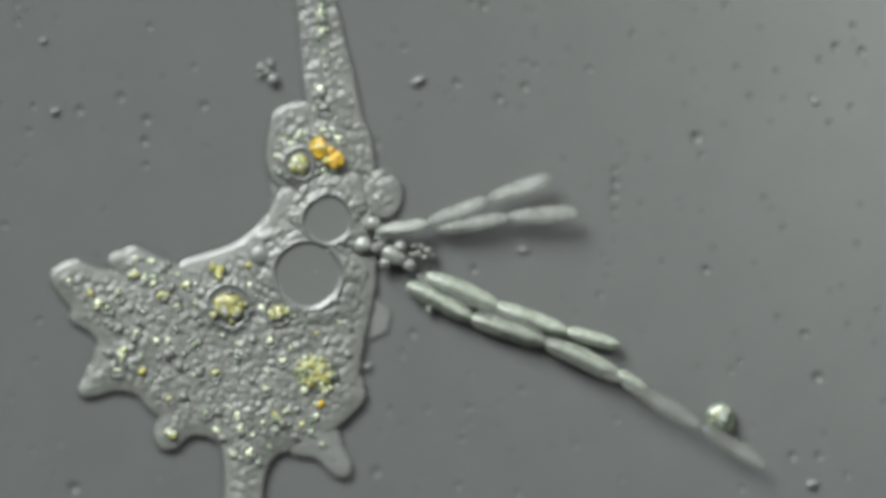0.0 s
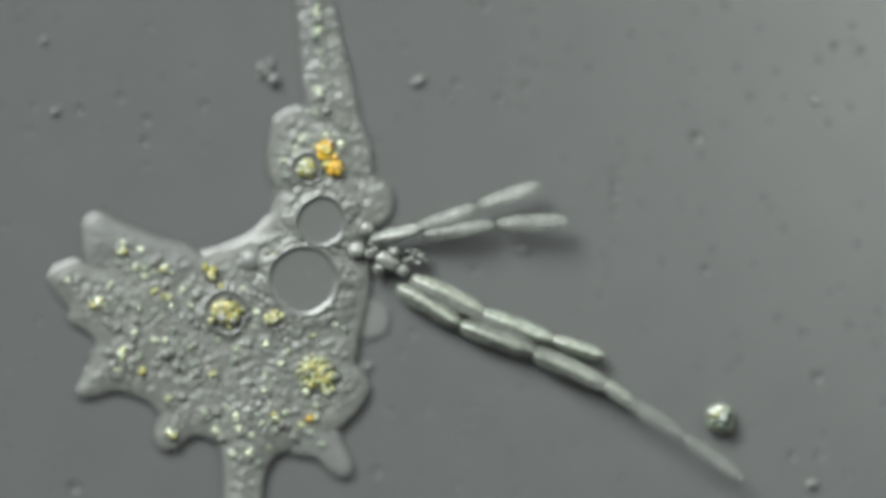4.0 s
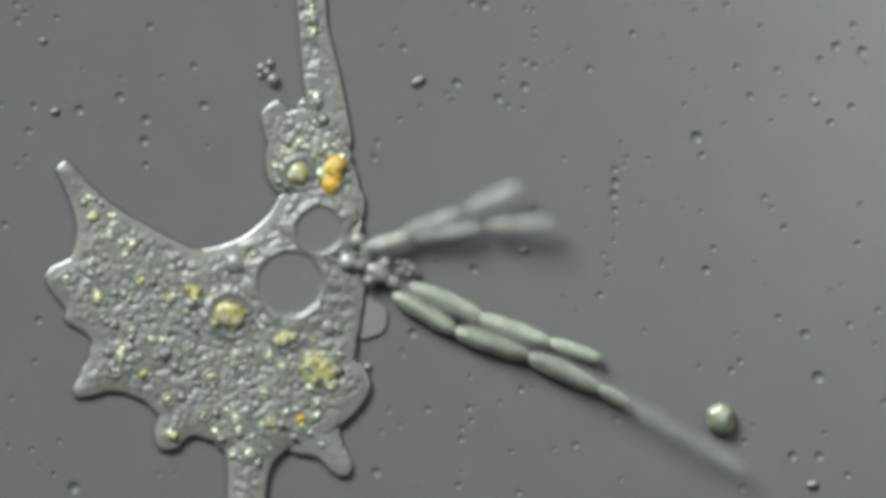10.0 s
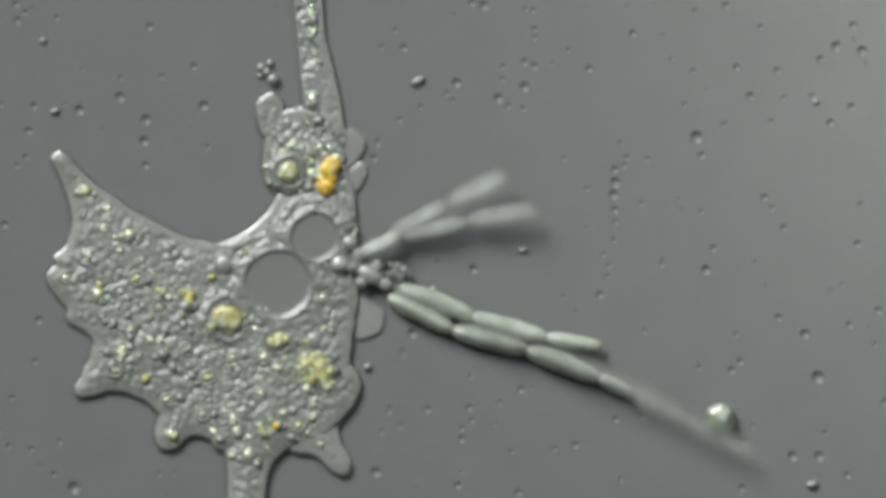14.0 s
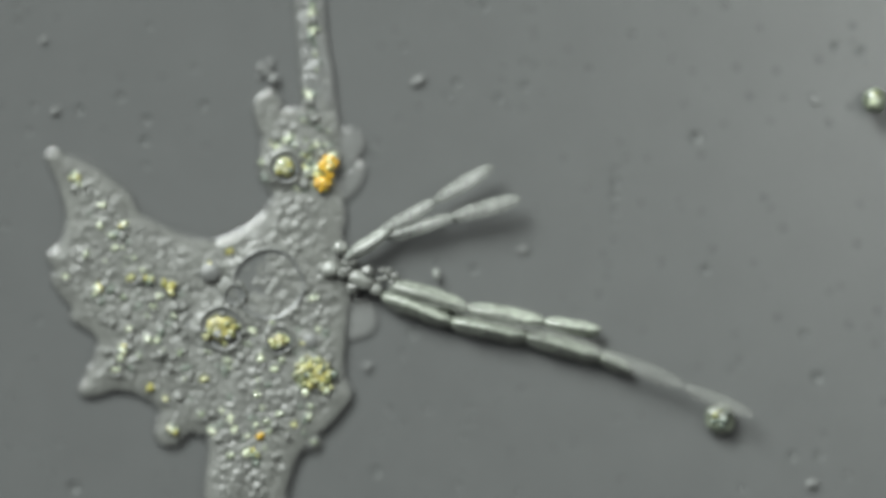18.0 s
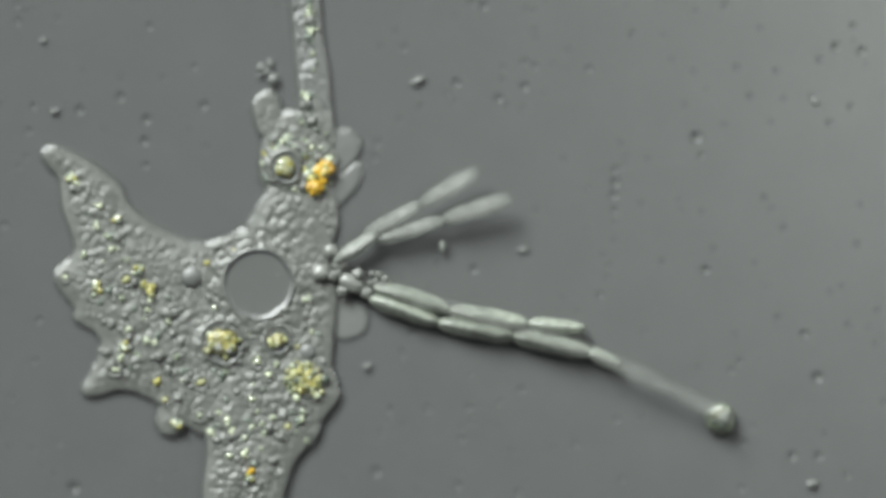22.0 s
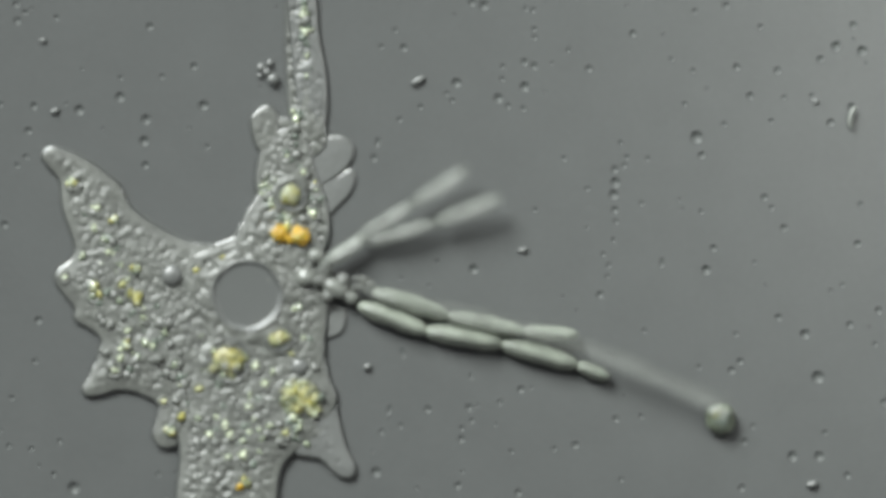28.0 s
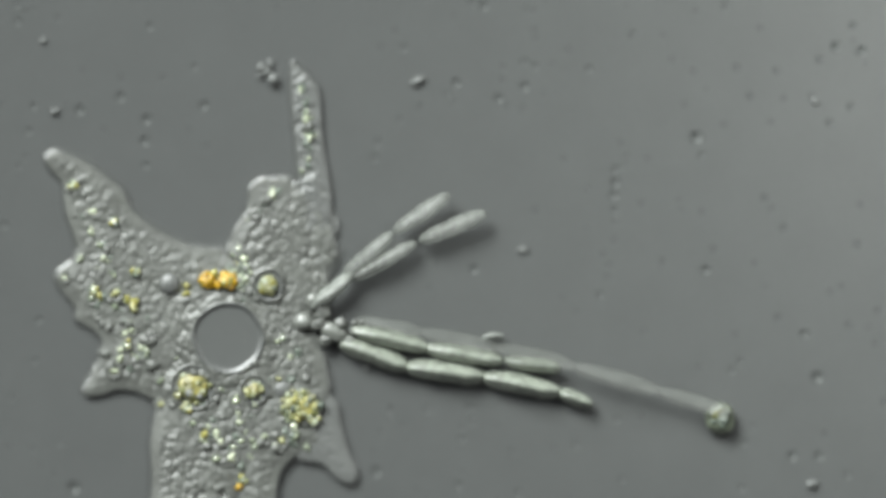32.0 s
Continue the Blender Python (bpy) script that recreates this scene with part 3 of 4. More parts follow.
food("food_vacuole", FOOD1, 38, 11, [M_YELLOW, M_OLIVE, M_PALE, M_OLIVE, M_BODY], "ring with yellow-green algal remains", seed=3, spread=0.85, size=(4, 9), dome=27)
food("food_vacuole", FOOD2, 24, 6, [M_PALE, M_GRAN, M_OLIVE], "small ring with pale yellow grains", seed=5, size=(4, 7), dome=12)
food("food_vacuole", FOOD3, 38, 60, [M_YELLOW, M_PALE, M_OLIVE, M_GRAN, M_OLIVE, M_GREEN], "loose cluster of yellow grains", ring=False, spread=0.95, seed=7, size=(3.5, 8), turn=0.4, dome=27)
food("food_vacuole", FOOD4, 16, 7, [M_YELLOW, M_PALE, M_OLIVE], "small yellow grains", ring=False, spread=0.9, seed=9, size=(4, 7))
pair = part("food_vacuole", pebble("food_pair", 17, 15, 8, M_ORANGE, 0.45, 3, 4), amoeba, "bright orange paired food balls")
for i, (x, y, r) in enumerate(((34, 2, 14), (16, 9, 7), (24, -10, 8), (-8, 10, 6), (-10, -9, 6), (42, 9, 6), (30, 13, 5), (6, -13, 5), (2, 3, 9), (38, -6, 7), (33, 4, 8), (-4, -2, 7))):
    part("food_ball", pebble("food_ball", r, r * 0.9, r * 0.55, (M_ORANGE, M_ORANGE, M_YELLOW)[i % 3], 0.5, i + 5, 3), pair).location = (x * U, y * U, (1.5 if i < 8 else 5) * U)
TURNS = ((0, -42), (6, -80), (9, -105), (21, -116), (25, -148), (28, -192), (32, -186))
go(pair, [(t, x - 17 * math.cos(radians(a)), y + 17 * math.sin(radians(a)), a) for t, x, y in ORANGE for a in (np.interp(t, *zip(*TURNS)),)], TOP + 3, HOME)
food("food_vacuole", PALE, 27, 5, [M_PALE, M_GRAN, M_PALE, M_YELLOW, M_GRAN], "ring with a pale yellow ball", seed=4, size=(6, 10))
pale = part("food_ball", pebble("pale_ball", 17, 18, 9, M_PALE, 0.15, 2, 3), amoeba, "pale yellow food ball")
go(pale, part_rows(PALE), TOP + 4, HOME)
for i, (x, y, r) in enumerate(((-6, 7, 7), (7, 5, 6), (2, -8, 8), (-9, -4, 5), (9, -6, 5))):
    part("spot", pebble("spot", r, r * 0.85, r * 0.5, (M_GRAN, M_YELLOW, M_PALE, M_OLIVE, M_GREEN)[i], 0.4, i + 31, 3), pale).location = (x * U, y * U, 6 * U)

# granules drift with the cytoplasm: their way is blended from the ways of the larger bodies
TIMES = (0, 3, 6, 9, 13, 16, 19, 23, 25.5, 28, 30, 32)
STILL = [(100, 495), (150, 690), (230, 640), (300, 770), (140, 580)]
GUIDES = [V2, NUC, FOOD1, FOOD2, FOOD3, FOOD4, ORANGE, PALE, [(0, 655, 600), (9, 632, 600), (19, 603, 605), (28, 575, 610), (32, 555, 620)],
          [(0, 560, 60), (9, 545, 60), (19, 545, 60), (28, 532, 60), (29.5, 532, 120), (30, 538, 200), (32, 540, 250)],
          [(0, 430, 850), (13, 430, 850), (28, 425, 850), (32, 400, 850)],
          [(0, 590, 800), (13, 590, 800), (23, 560, 790), (32, 565, 800)],
          [(0, 225, 460), (3, 215, 440), (6, 165, 400), (9, 140, 350), (13, 125, 320), (19, 115, 310), (32, 110, 310)]] + [[(0, x, y), (32, x, y)] for x, y in STILL]


def on_track(track, t):
    ts = [r[0] for r in track]
    return np.array([np.interp(t, ts, [r[1] for r in track]), np.interp(t, ts, [r[2] for r in track])])


def drift(x, y):
    """The way of a grain that starts at (x, y)."""
    starts = np.array([on_track(g, 0) for g in GUIDES])
    w = 1 / (((starts - (x, y)) ** 2).sum(1) + 900) ** 1.3
    w /= w.sum()
    way = []
    for t in TIMES:
        p = np.array((x, y)) + sum(k * (on_track(g, t) - s) for k, g, s in zip(w, GUIDES, starts))
        for hole, r in ((PALE, 31 + (x * 7 + y * 3) % 26), (V2, 68), (V1, 53 if t < 16 else 0)):
            away = p - on_track(hole, t)
            d = np.hypot(*away) + 0.01
            if d < r:
                p = p + away / d * (r - d)
        way.append((t, *p))
    return way


# regions of the body at the start: middle, spread, how many
rng = random.Random(11)


def grain(r, mat, flat, seed):
    """A refractile grain: a knobbly lump with smaller lumps grown onto it."""
    dice, bm = random.Random(seed), bmesh.new()
    for k in range(dice.choice((1, 2, 3, 3))):
        q, a = r * (1 if k == 0 else dice.uniform(0.35, 0.65)), dice.uniform(0, math.tau)
        off = Vector((math.cos(a), math.sin(a), 0.1)) * (0 if k == 0 else r * dice.uniform(0.75, 1.15))
        ball = bmesh.ops.create_icosphere(bm, subdivisions=2, radius=1)["verts"]
        for v in ball:
            w = 1 + 0.5 * noise.noise(v.co * 1.7 + Vector((seed, k, 0)))
            v.co = (Vector((v.co.x * q * w, v.co.y * q * w * flat, v.co.z * q * w * 0.75)) + off) * U
    me = bpy.data.meshes.new("granule")
    bm.to_mesh(me)
    bm.free()
    me.polygons.foreach_set("use_smooth", [True] * len(me.polygons))
    me.materials.append(mat)
    return me


GRAIN_MESH = [[grain(size * f, m, g, i * 17 + j) for j, (f, g) in enumerate(((1, 0.9), (0.75, 0.7), (1.15, 0.7), (0.9, 0.8), (0.6, 0.9)))]
              for i, (size, m) in enumerate([(7, M_GRAN), (5.5, M_GRAN), (4.2, M_GRAN), (6.5, M_GRAN), (6, M_GREEN), (8, M_GREEN), (9, M_BODY), (12, M_BODY), (10, M_BODY), (6, M_YELLOW)])]
STALK, BRIGHT, MIXED = (2, 4, 5, 5, 6, 8, 0), (0, 1, 3, 4, 5, 5, 6, 8), (0, 3, 2, 4, 5, 5, 6, 7, 8, 8)
for cx, cy, sx, sy, count, mix in ((330, 600, 190, 120, 70, MIXED), (520, 600, 110, 190, 40, MIXED), (250, 560, 130, 90, 34, MIXED), (240, 480, 70, 25, 16, MIXED), (470, 770, 120, 60, 40, BRIGHT), (560, 110, 22, 130, 30, STALK), (562, 20, 14, 60, 26, (0, 2, 3, 4, 5, 8)), (555, 255, 52, 80, 46, STALK), (560, 270, 45, 55, 40, (0, 2, 3, 9, 5, 4, 8)), (520, 260, 36, 55, 46, (0, 2, 3, 5, 9, 4, 8))):
    for i in range(count):
        for attempt in range(20):
            a, q = rng.uniform(0, math.tau), math.sqrt(rng.random())
            way = drift(cx + sx * q * math.cos(a), cy + sy * q * math.sin(a))
            if all(in_body(x, y, t, 8 if cy < 300 else 11) for t, x, y in way if -20 < y < 900):
                break
        else:
            continue
        k = rng.choice(mix)
        g = part("granule", rng.choice(GRAIN_MESH[k]), amoeba)
        turn = rng.uniform(0, 360)
        sunk = rng.uniform(-1.5, 0.5) if k < 4 else rng.uniform(-3.5, -1.5)
        go(g, [(t, px, py, turn, surface(px, py, t)) for t, px, py in way], sunk, HOME)


# a few larger grains that can be followed all along
GRAINS = [([(0, 302, 767), (13, 303, 768), (19, 306, 758), (24, 314, 748), (28, 300, 762), (30, 302, 752), (32, 330, 722)], 10),
          ([(0, 235, 485), (3, 225, 456), (6, 188, 420), (9, 166, 388), (12, 156, 370), (14, 147, 338), (19, 128, 313), (24, 124, 318), (32, 128, 328)], 9),
          ([(0, 172, 540), (9, 172, 530), (19, 171, 512), (24, 167, 505), (32, 165, 515)], 9),
          ([(0, 215, 628), (13, 215, 625), (24, 222, 612), (32, 225, 610)], 9),
          ([(0, 490, 740), (13, 470, 760), (19, 448, 815), (24, 440, 855), (32, 430, 850)], 9),
          ([(0, 290, 525), (9, 300, 530), (19, 258, 490), (24, 242, 474), (32, 240, 482)], 9),
          ([(0, 330, 505), (6, 270, 462), (9, 240, 440), (14, 228, 415), (24, 204, 388), (32, 202, 394)], 8)]
for i, (track, r) in enumerate(GRAINS):
    g = part("granule", pebble("bright_granule", r, r * 0.85, r * 0.6, M_GRAN, 0.5, i + 20, 3), amoeba, "bright whitish-green refractile granule")
    for dx, dy, q, m in ((0.5, -0.5, 0.55, M_YELLOW), (-0.6, 0.1, 0.5, M_PALE), (0.1, 0.7, 0.45, M_GREEN)):
        part("spot", pebble("spot", r * q, r * q * 0.9, r * q * 0.6, m, 0.4, i + q), g).location = (dx * r * U, dy * r * U, 0.35 * r * U)
    go(g, [(t, x, y, 40 * i, surface(x, y, t)) for t, x, y in track], 0.5, HOME)
# more bright grains, each in a small ringed vesicle that drifts with the cytoplasm
def ringed(r, seed):
    ob = part("vesicle", lathe("vesicle", [(2.0 * r, -2.5), (1.8 * r, 0.2), (1.55 * r, 1.5), (1.3 * r, 1.2), (1.1 * r, 0), (0.7 * r, -0.4), (0, -0.4)], M_BODY, 24, rough=0.2, seed=seed, base=False), amoeba)
    part("granule", grain(0.8 * r, (M_GRAN, M_GRAN, M_PALE, M_GRAN)[seed % 4], 0.85, 140 + seed), ob, "bright whitish-green refractile granule").location = (0, 0, 1.2 * U)
    return ob


for i, (x, y) in enumerate(((122, 497), (190, 545), (285, 522), (312, 542), (500, 640), (478, 604), (300, 706), (365, 732), (420, 735), (466, 748), (535, 752), (440, 802), (602, 512), (470, 690), (380, 660), (240, 590), (345, 610),
                            (205, 655), (560, 590), (575, 640), (565, 140), (572, 230), (545, 225), (600, 245))):
    way = drift(x, y)
    if all(in_body(px, py, t, 7) for t, px, py in way if 0 < py < 880):
        go(ringed(6.5 + i % 3, i), [(t, px, py, 40 * i, surface(px, py, t)) for t, px, py in way], 0.8, HOME)

SPARKS = [([(0, 492, 455), (6, 478, 447), (8, 460, 452), (13, 440, 448), (17, 417, 440), (19, 402, 452), (24, 420, 440), (28, 395, 455), (32, 330, 520)], 7),
          ([(0, 568, 716), (3, 550, 742), (8, 545, 738), (13, 500, 752), (17, 466, 765), (21, 450, 815), (24, 435, 860), (32, 424, 862)], 8),
          ([(0, 250, 660), (13, 255, 668), (17, 262, 690), (24, 286, 675), (28, 320, 740), (30, 346, 774), (32, 360, 772)], 7),
          ([(0, 160, 520), (6, 166, 545), (13, 176, 505), (24, 176, 518), (32, 176, 524)], 6),
          ([(0, 440, 470), (6, 380, 520), (9, 378, 528), (17, 372, 470), (24, 362, 466), (32, 330, 506)], 6)]
for i, (track, r) in enumerate(SPARKS):
    g = part("granule", grain(r, M_ORANGE if i == 1 else M_YELLOW, 0.8, 90 + i), amoeba, "small amber food granule")
    go(g, [(t, x, y, 50 * i, surface(x, y, t)) for t, x, y in track], 1.5, HOME)
vesicle = part("vesicle", pebble("vesicle", 15, 15, 7, M_CLEAR, 0.05, 9, 3), amoeba, "small clear grey vesicle")
go(vesicle, [(t, x, y, 0, surface(x, y, t)) for t, x, y in ((0, 617, 512), (3, 612, 530), (9, 588, 572), (14, 556, 603), (19, 548, 605), (24, 541, 638), (28, 530, 650), (32, 500, 690))], -0.5, HOME)

# ---- the chains of long cells ----
chain = new("cell_chain")
CHAIN = (650, 450)
chain.location = plan(*CHAIN, 6)
tagged(chain, "branching chains of long pale spindle cells held by the amoeba", "cell chain")


CHAIN_TIMES = (0, 3, 6, 9, 11.5, 14, 17, 19, 21, 25, 28, 29, 30, 31, 32)


def strand(label):
    s = new("strand")
    s.parent = chain
    return tagged(s, label)


def long_cell(file, joints, heights, r, mat, ends=(0, 1), grow=1.03):
    """One stiff cell between two joints that wander; heights: (seconds, z at its start, z at its end)."""
    a, b = ([np.array(p, float) for p in joints[k]] for k in ends)
    length = grow * float(np.mean([np.hypot(*(q - p)) for p, q in zip(a, b)]))
    c = part("cell", sausage("cell", length, r, mat, bend=rng.uniform(-1.5, 1.5), rough=0.2, seed=length + r), file)
    h, rows, ts = plan(*CHAIN, 6), [], [k[0] for k in heights]
    for t, p, q in zip(CHAIN_TIMES, a, b):
        z0, z1 = (np.interp(t, ts, [k[i] for k in heights]) for i in (1, 2))
        yaw, pitch = math.atan2(p[1] - q[1], q[0] - p[0]), math.asin((z1 - z0) / length)
        start = (p + q) / 2 - length / 2 * math.cos(pitch) * np.array((math.cos(yaw), -math.sin(yaw)))
        at = plan(*start, z0) - h
        rows.append((t, pose(at.x, at.y, at.z, 0, -math.degrees(pitch), math.degrees(yaw))))
    MOVES.append((c, rows))


# the short fork above: stem, then two branches of two cells
STEM_0 = [(664, 412), (660, 417), (666, 438), (648, 440), (640, 445), (635, 453), (628, 450), (620, 452), (608, 455), (600, 458), (580, 465), (570, 480), (565, 510), (558, 533), (560, 538)]
STEM_1 = [(762, 397), (745, 402), (738, 411), (735, 415), (715, 417), (708, 416), (690, 413), (672, 416), (662, 420), (652, 416), (640, 425), (630, 436), (625, 470), (614, 490), (614, 494)]
STEM = [STEM_0, STEM_1]
FORK_A_0 = [(755, 396), (738, 402), (725, 413), (715, 412), (700, 415), (690, 415), (680, 412), (665, 413), (650, 415), (645, 416), (635, 421), (620, 436), (618, 466), (605, 491), (605, 491)]
FORK_A_1 = [(865, 353), (850, 360), (836, 374), (825, 372), (805, 370), (790, 361), (775, 356), (763, 358), (745, 361), (745, 363), (730, 361), (710, 366), (710, 396), (702, 406), (700, 409)]
FORK_A_2 = [(973, 314), (961, 321), (949, 335), (934, 328), (915, 317), (897, 309), (880, 294), (862, 298), (848, 301), (845, 301), (825, 301), (810, 297), (803, 323), (797, 339), (793, 346)]
FORK_A = [FORK_A_0, FORK_A_1, FORK_A_2]
FORK_B_0 = [(780, 405), (748, 412), (742, 422), (730, 420), (715, 422), (705, 420), (690, 418), (680, 421), (670, 425), (655, 428), (645, 430), (628, 442), (630, 470), (625, 488), (620, 495)]
FORK_B_1 = [(895, 386), (880, 393), (870, 403), (862, 401), (840, 398), (825, 392), (805, 385), (800, 386), (790, 388), (785, 392), (770, 395), (750, 400), (750, 412), (745, 425), (740, 428)]
FORK_B_2 = [(1023, 376), (1013, 387), (1000, 397), (990, 396), (973, 380), (947, 371), (925, 356), (907, 353), (900, 353), (895, 353), (885, 352), (870, 342), (868, 356), (862, 369), (863, 376)]
FORK_B = [FORK_B_0, FORK_B_1, FORK_B_2]
fork = strand("short forked strand of clear spindle cells")
long_cell(fork, STEM, ((0, 24, 30), (32, 22, 28)), 13, M_CELL, grow=1.3)
FORK_RISE = ((0, 24, 28, 34), (6, 30, 36, 39), (9, 26, 36, 44), (14, 24, 33, 44), (17, 24, 32, 42), (18, 24, 29, 32), (20, 24, 29, 32), (21, 24, 32, 43), (29, 24, 32, 44), (30, 20, 23, 25), (32, 20, 23, 25))
for joints, lift in ((FORK_A, 0), (FORK_B, -1)):
    long_cell(fork, joints, [(t, a + lift, b + lift) for t, a, b, c in FORK_RISE], 13.5, M_FORK)
    long_cell(fork, joints, [(t, b + lift, c) for t, a, b, c in FORK_RISE], 14.5, M_FORK, (1, 2))

# the three long files of cells: one raised high over the glass, two that lie lower side by side
HIGH_0 = [(738, 488), (728, 493), (715, 505), (708, 502), (700, 504), (694, 506), (690, 504), (680, 509), (665, 504), (650, 506), (645, 513), (640, 521), (635, 556), (635, 566), (630, 566)]
HIGH_3 = [(1096, 672), (1080, 686), (1072, 690), (1080, 692), (1075, 682), (1078, 668), (1070, 636), (1058, 618), (1050, 622), (1045, 628), (1040, 615), (1045, 608), (1020, 632), (1015, 638), (1015, 648)]
HIGH_4 = [(1243, 755), (1210, 766), (1202, 770), (1210, 768), (1204, 757), (1210, 735), (1215, 692), (1200, 680), (1192, 686), (1183, 692), (1172, 672), (1182, 660), (1180, 675), (1176, 685), (1168, 693)]
HIGH_5 = [(1352, 824), (1325, 845), (1316, 856), (1322, 838), (1325, 824), (1335, 805), (1335, 742), (1325, 738), (1290, 740), (1290, 740), (1285, 722), (1300, 702), (1298, 708), (1290, 722), (1280, 726)]
HIGH = [HIGH_0, [], [], HIGH_3, HIGH_4, HIGH_5]
for k, u in ((1, 0.30), (2, 0.64)):
    HIGH[k] = [(p[0] + u * (q[0] - p[0]), p[1] + u * (q[1] - p[1]) - 3) for p, q in zip(HIGH[0], HIGH[3])]
UPPER_0 = [(757, 488), (740, 491), (725, 501), (732, 506), (720, 506), (710, 509), (700, 506), (690, 506), (668, 507), (650, 507), (658, 516), (645, 522), (632, 561), (628, 580), (625, 585)]
UPPER_1 = [(880, 543), (858, 548), (850, 567), (850, 562), (845, 561), (835, 560), (830, 546), (815, 546), (800, 549), (790, 549), (795, 561), (790, 563), (765, 593), (758, 608), (755, 616)]
UPPER_2 = [(1000, 586), (985, 597), (970, 608), (970, 606), (970, 602), (968, 597), (970, 565), (960, 577), (945, 572), (915, 577), (925, 587), (915, 584), (905, 606), (890, 632), (888, 638)]
UPPER_3 = [(1096, 612), (1073, 624), (1060, 641), (1064, 638), (1062, 631), (1062, 613), (1064, 584), (1050, 586), (1040, 581), (1025, 589), (1018, 592), (1008, 590), (1002, 606), (1000, 642), (998, 652)]
UPPER = [UPPER_0, UPPER_1, UPPER_2, UPPER_3]
LOWER_0 = [(725, 506), (710, 508), (705, 518), (700, 521), (695, 523), (690, 526), (680, 526), (670, 522), (660, 528), (645, 527), (638, 542), (625, 547), (600, 576), (605, 601), (602, 607)]
LOWER_1 = [(833, 563), (815, 572), (810, 582), (806, 586), (804, 586), (800, 584), (802, 570), (795, 571), (780, 571), (770, 571), (752, 586), (740, 590), (736, 622), (728, 641), (720, 651)]
LOWER_2 = [(963, 606), (947, 620), (940, 637), (935, 631), (932, 630), (932, 620), (935, 595), (925, 598), (915, 596), (900, 596), (888, 609), (875, 606), (870, 639), (860, 655), (855, 668)]
LOWER_3 = [(1092, 662), (1075, 676), (1068, 692), (1060, 690), (1060, 681), (1060, 669), (1062, 633), (1055, 631), (1045, 623), (1030, 631), (1020, 646), (1012, 633), (1005, 662), (995, 684), (990, 695)]
LOWER_4 = [(1142, 690), (1120, 706), (1110, 720), (1112, 716), (1112, 708), (1115, 695), (1122, 659), (1112, 656), (1102, 646), (1092, 659), (1080, 669), (1072, 656), (1064, 684), (1055, 702), (1048, 717)]
LOWER = [LOWER_0, LOWER_1, LOWER_2, LOWER_3, LOWER_4]
TALL = [(0, 32), (3, 36), (6, 40), (9, 44), (14, 46), (17, 42), (18, 34), (20, 34), (21, 46), (29, 46), (30, 32), (32, 31)]
raised, upper, lower = strand("thin clear strand raised over the others"), strand("pale greenish strand of three cells"), strand("pale greenish strand ending in a short cell")
for k, (r, low) in enumerate(((13, 0.8), (14, 0.95), (14.5, 1), (14.5, 1), (13, 1))):
    long_cell(raised, HIGH, [(t, z * (low if k else 0.6), z * min(1, low + 0.2)) for t, z in TALL], r, M_FAINT if k < 3 else M_TIP, (k, k + 1))
for k, r in enumerate((16, 16, 13)):
    long_cell(upper, UPPER, ((0, 17, 18), (32, 17, 18)), r, M_TINT, (k, k + 1), 1.05)
for k, r in enumerate((18, 19, 18, 13)):
    long_cell(lower, LOWER, ((0, 13, 13), (32, 13, 13)), r, M_TINT, (k, k + 1), 1.05)
KNOT = [(0, 668, 430), (3, 660, 440), (6, 650, 440), (9, 643, 458), (13, 630, 462), (17, 614, 472), (21, 596, 478), (25, 582, 482), (28, 566, 488), (30, 560, 545), (32, 562, 566)]
for i, (x, y, a, b, c) in enumerate([(-25, 4, 17, 15, 0), (29, 22, 28, 16, -25), (-8, -34, 14, 12, 40), (2, 8, 14, 11, 30), (54, 38, 15, 11, -30), (14, 36, 12, 10, 10), (10, -12, 15, 12, 20), (42, 8, 13, 10, 0),
                                     (78, 8, 9, 7, 0), (90, 14, 7, 6, 40), (72, 20, 8, 6, 0), (84, 26, 6, 5, 0), (97, 22, 5, 5, 0), (66, 6, 6, 5, 0), (62, 22, 7, 6, 0)]):
    clear = i in (0, 1, 2, 4)
    k = part("knot", pebble("knot", a, b, 0.7 * min(a, b), M_KNOT if clear else M_BODY, 0.15 if clear else 0.55, i, 3), chain)
    go(k, [(t, px + x, py + y, c) for t, px, py in KNOT], 12 + 2 * (i % 4), CHAIN)


# ---- specks on the glass ----
def speck_mesh(k):
    """A tiny bowl, set flush in the film."""
    ring, deep = rim(k), SIZES[k][0]
    verts, faces = [(x * U, y * U, 0) for x, y in ring], []
    for q, d in ((0.8, 0.17), (0.45, 0.36)):
        verts += [(x * q * U, y * q * U, -d * deep * U) for x, y in ring]
    verts.append((0, 0, -0.43 * deep * U))
    for a in (0, 12):
        faces += [(a + i, a + (i + 1) % 12, a + 12 + (i + 1) % 12, a + 12 + i) for i in range(12)]
    faces += [(24 + i, 24 + (i + 1) % 12, 36) for i in range(12)]
    return mesh_of("speck", verts, faces, M_SPECK)


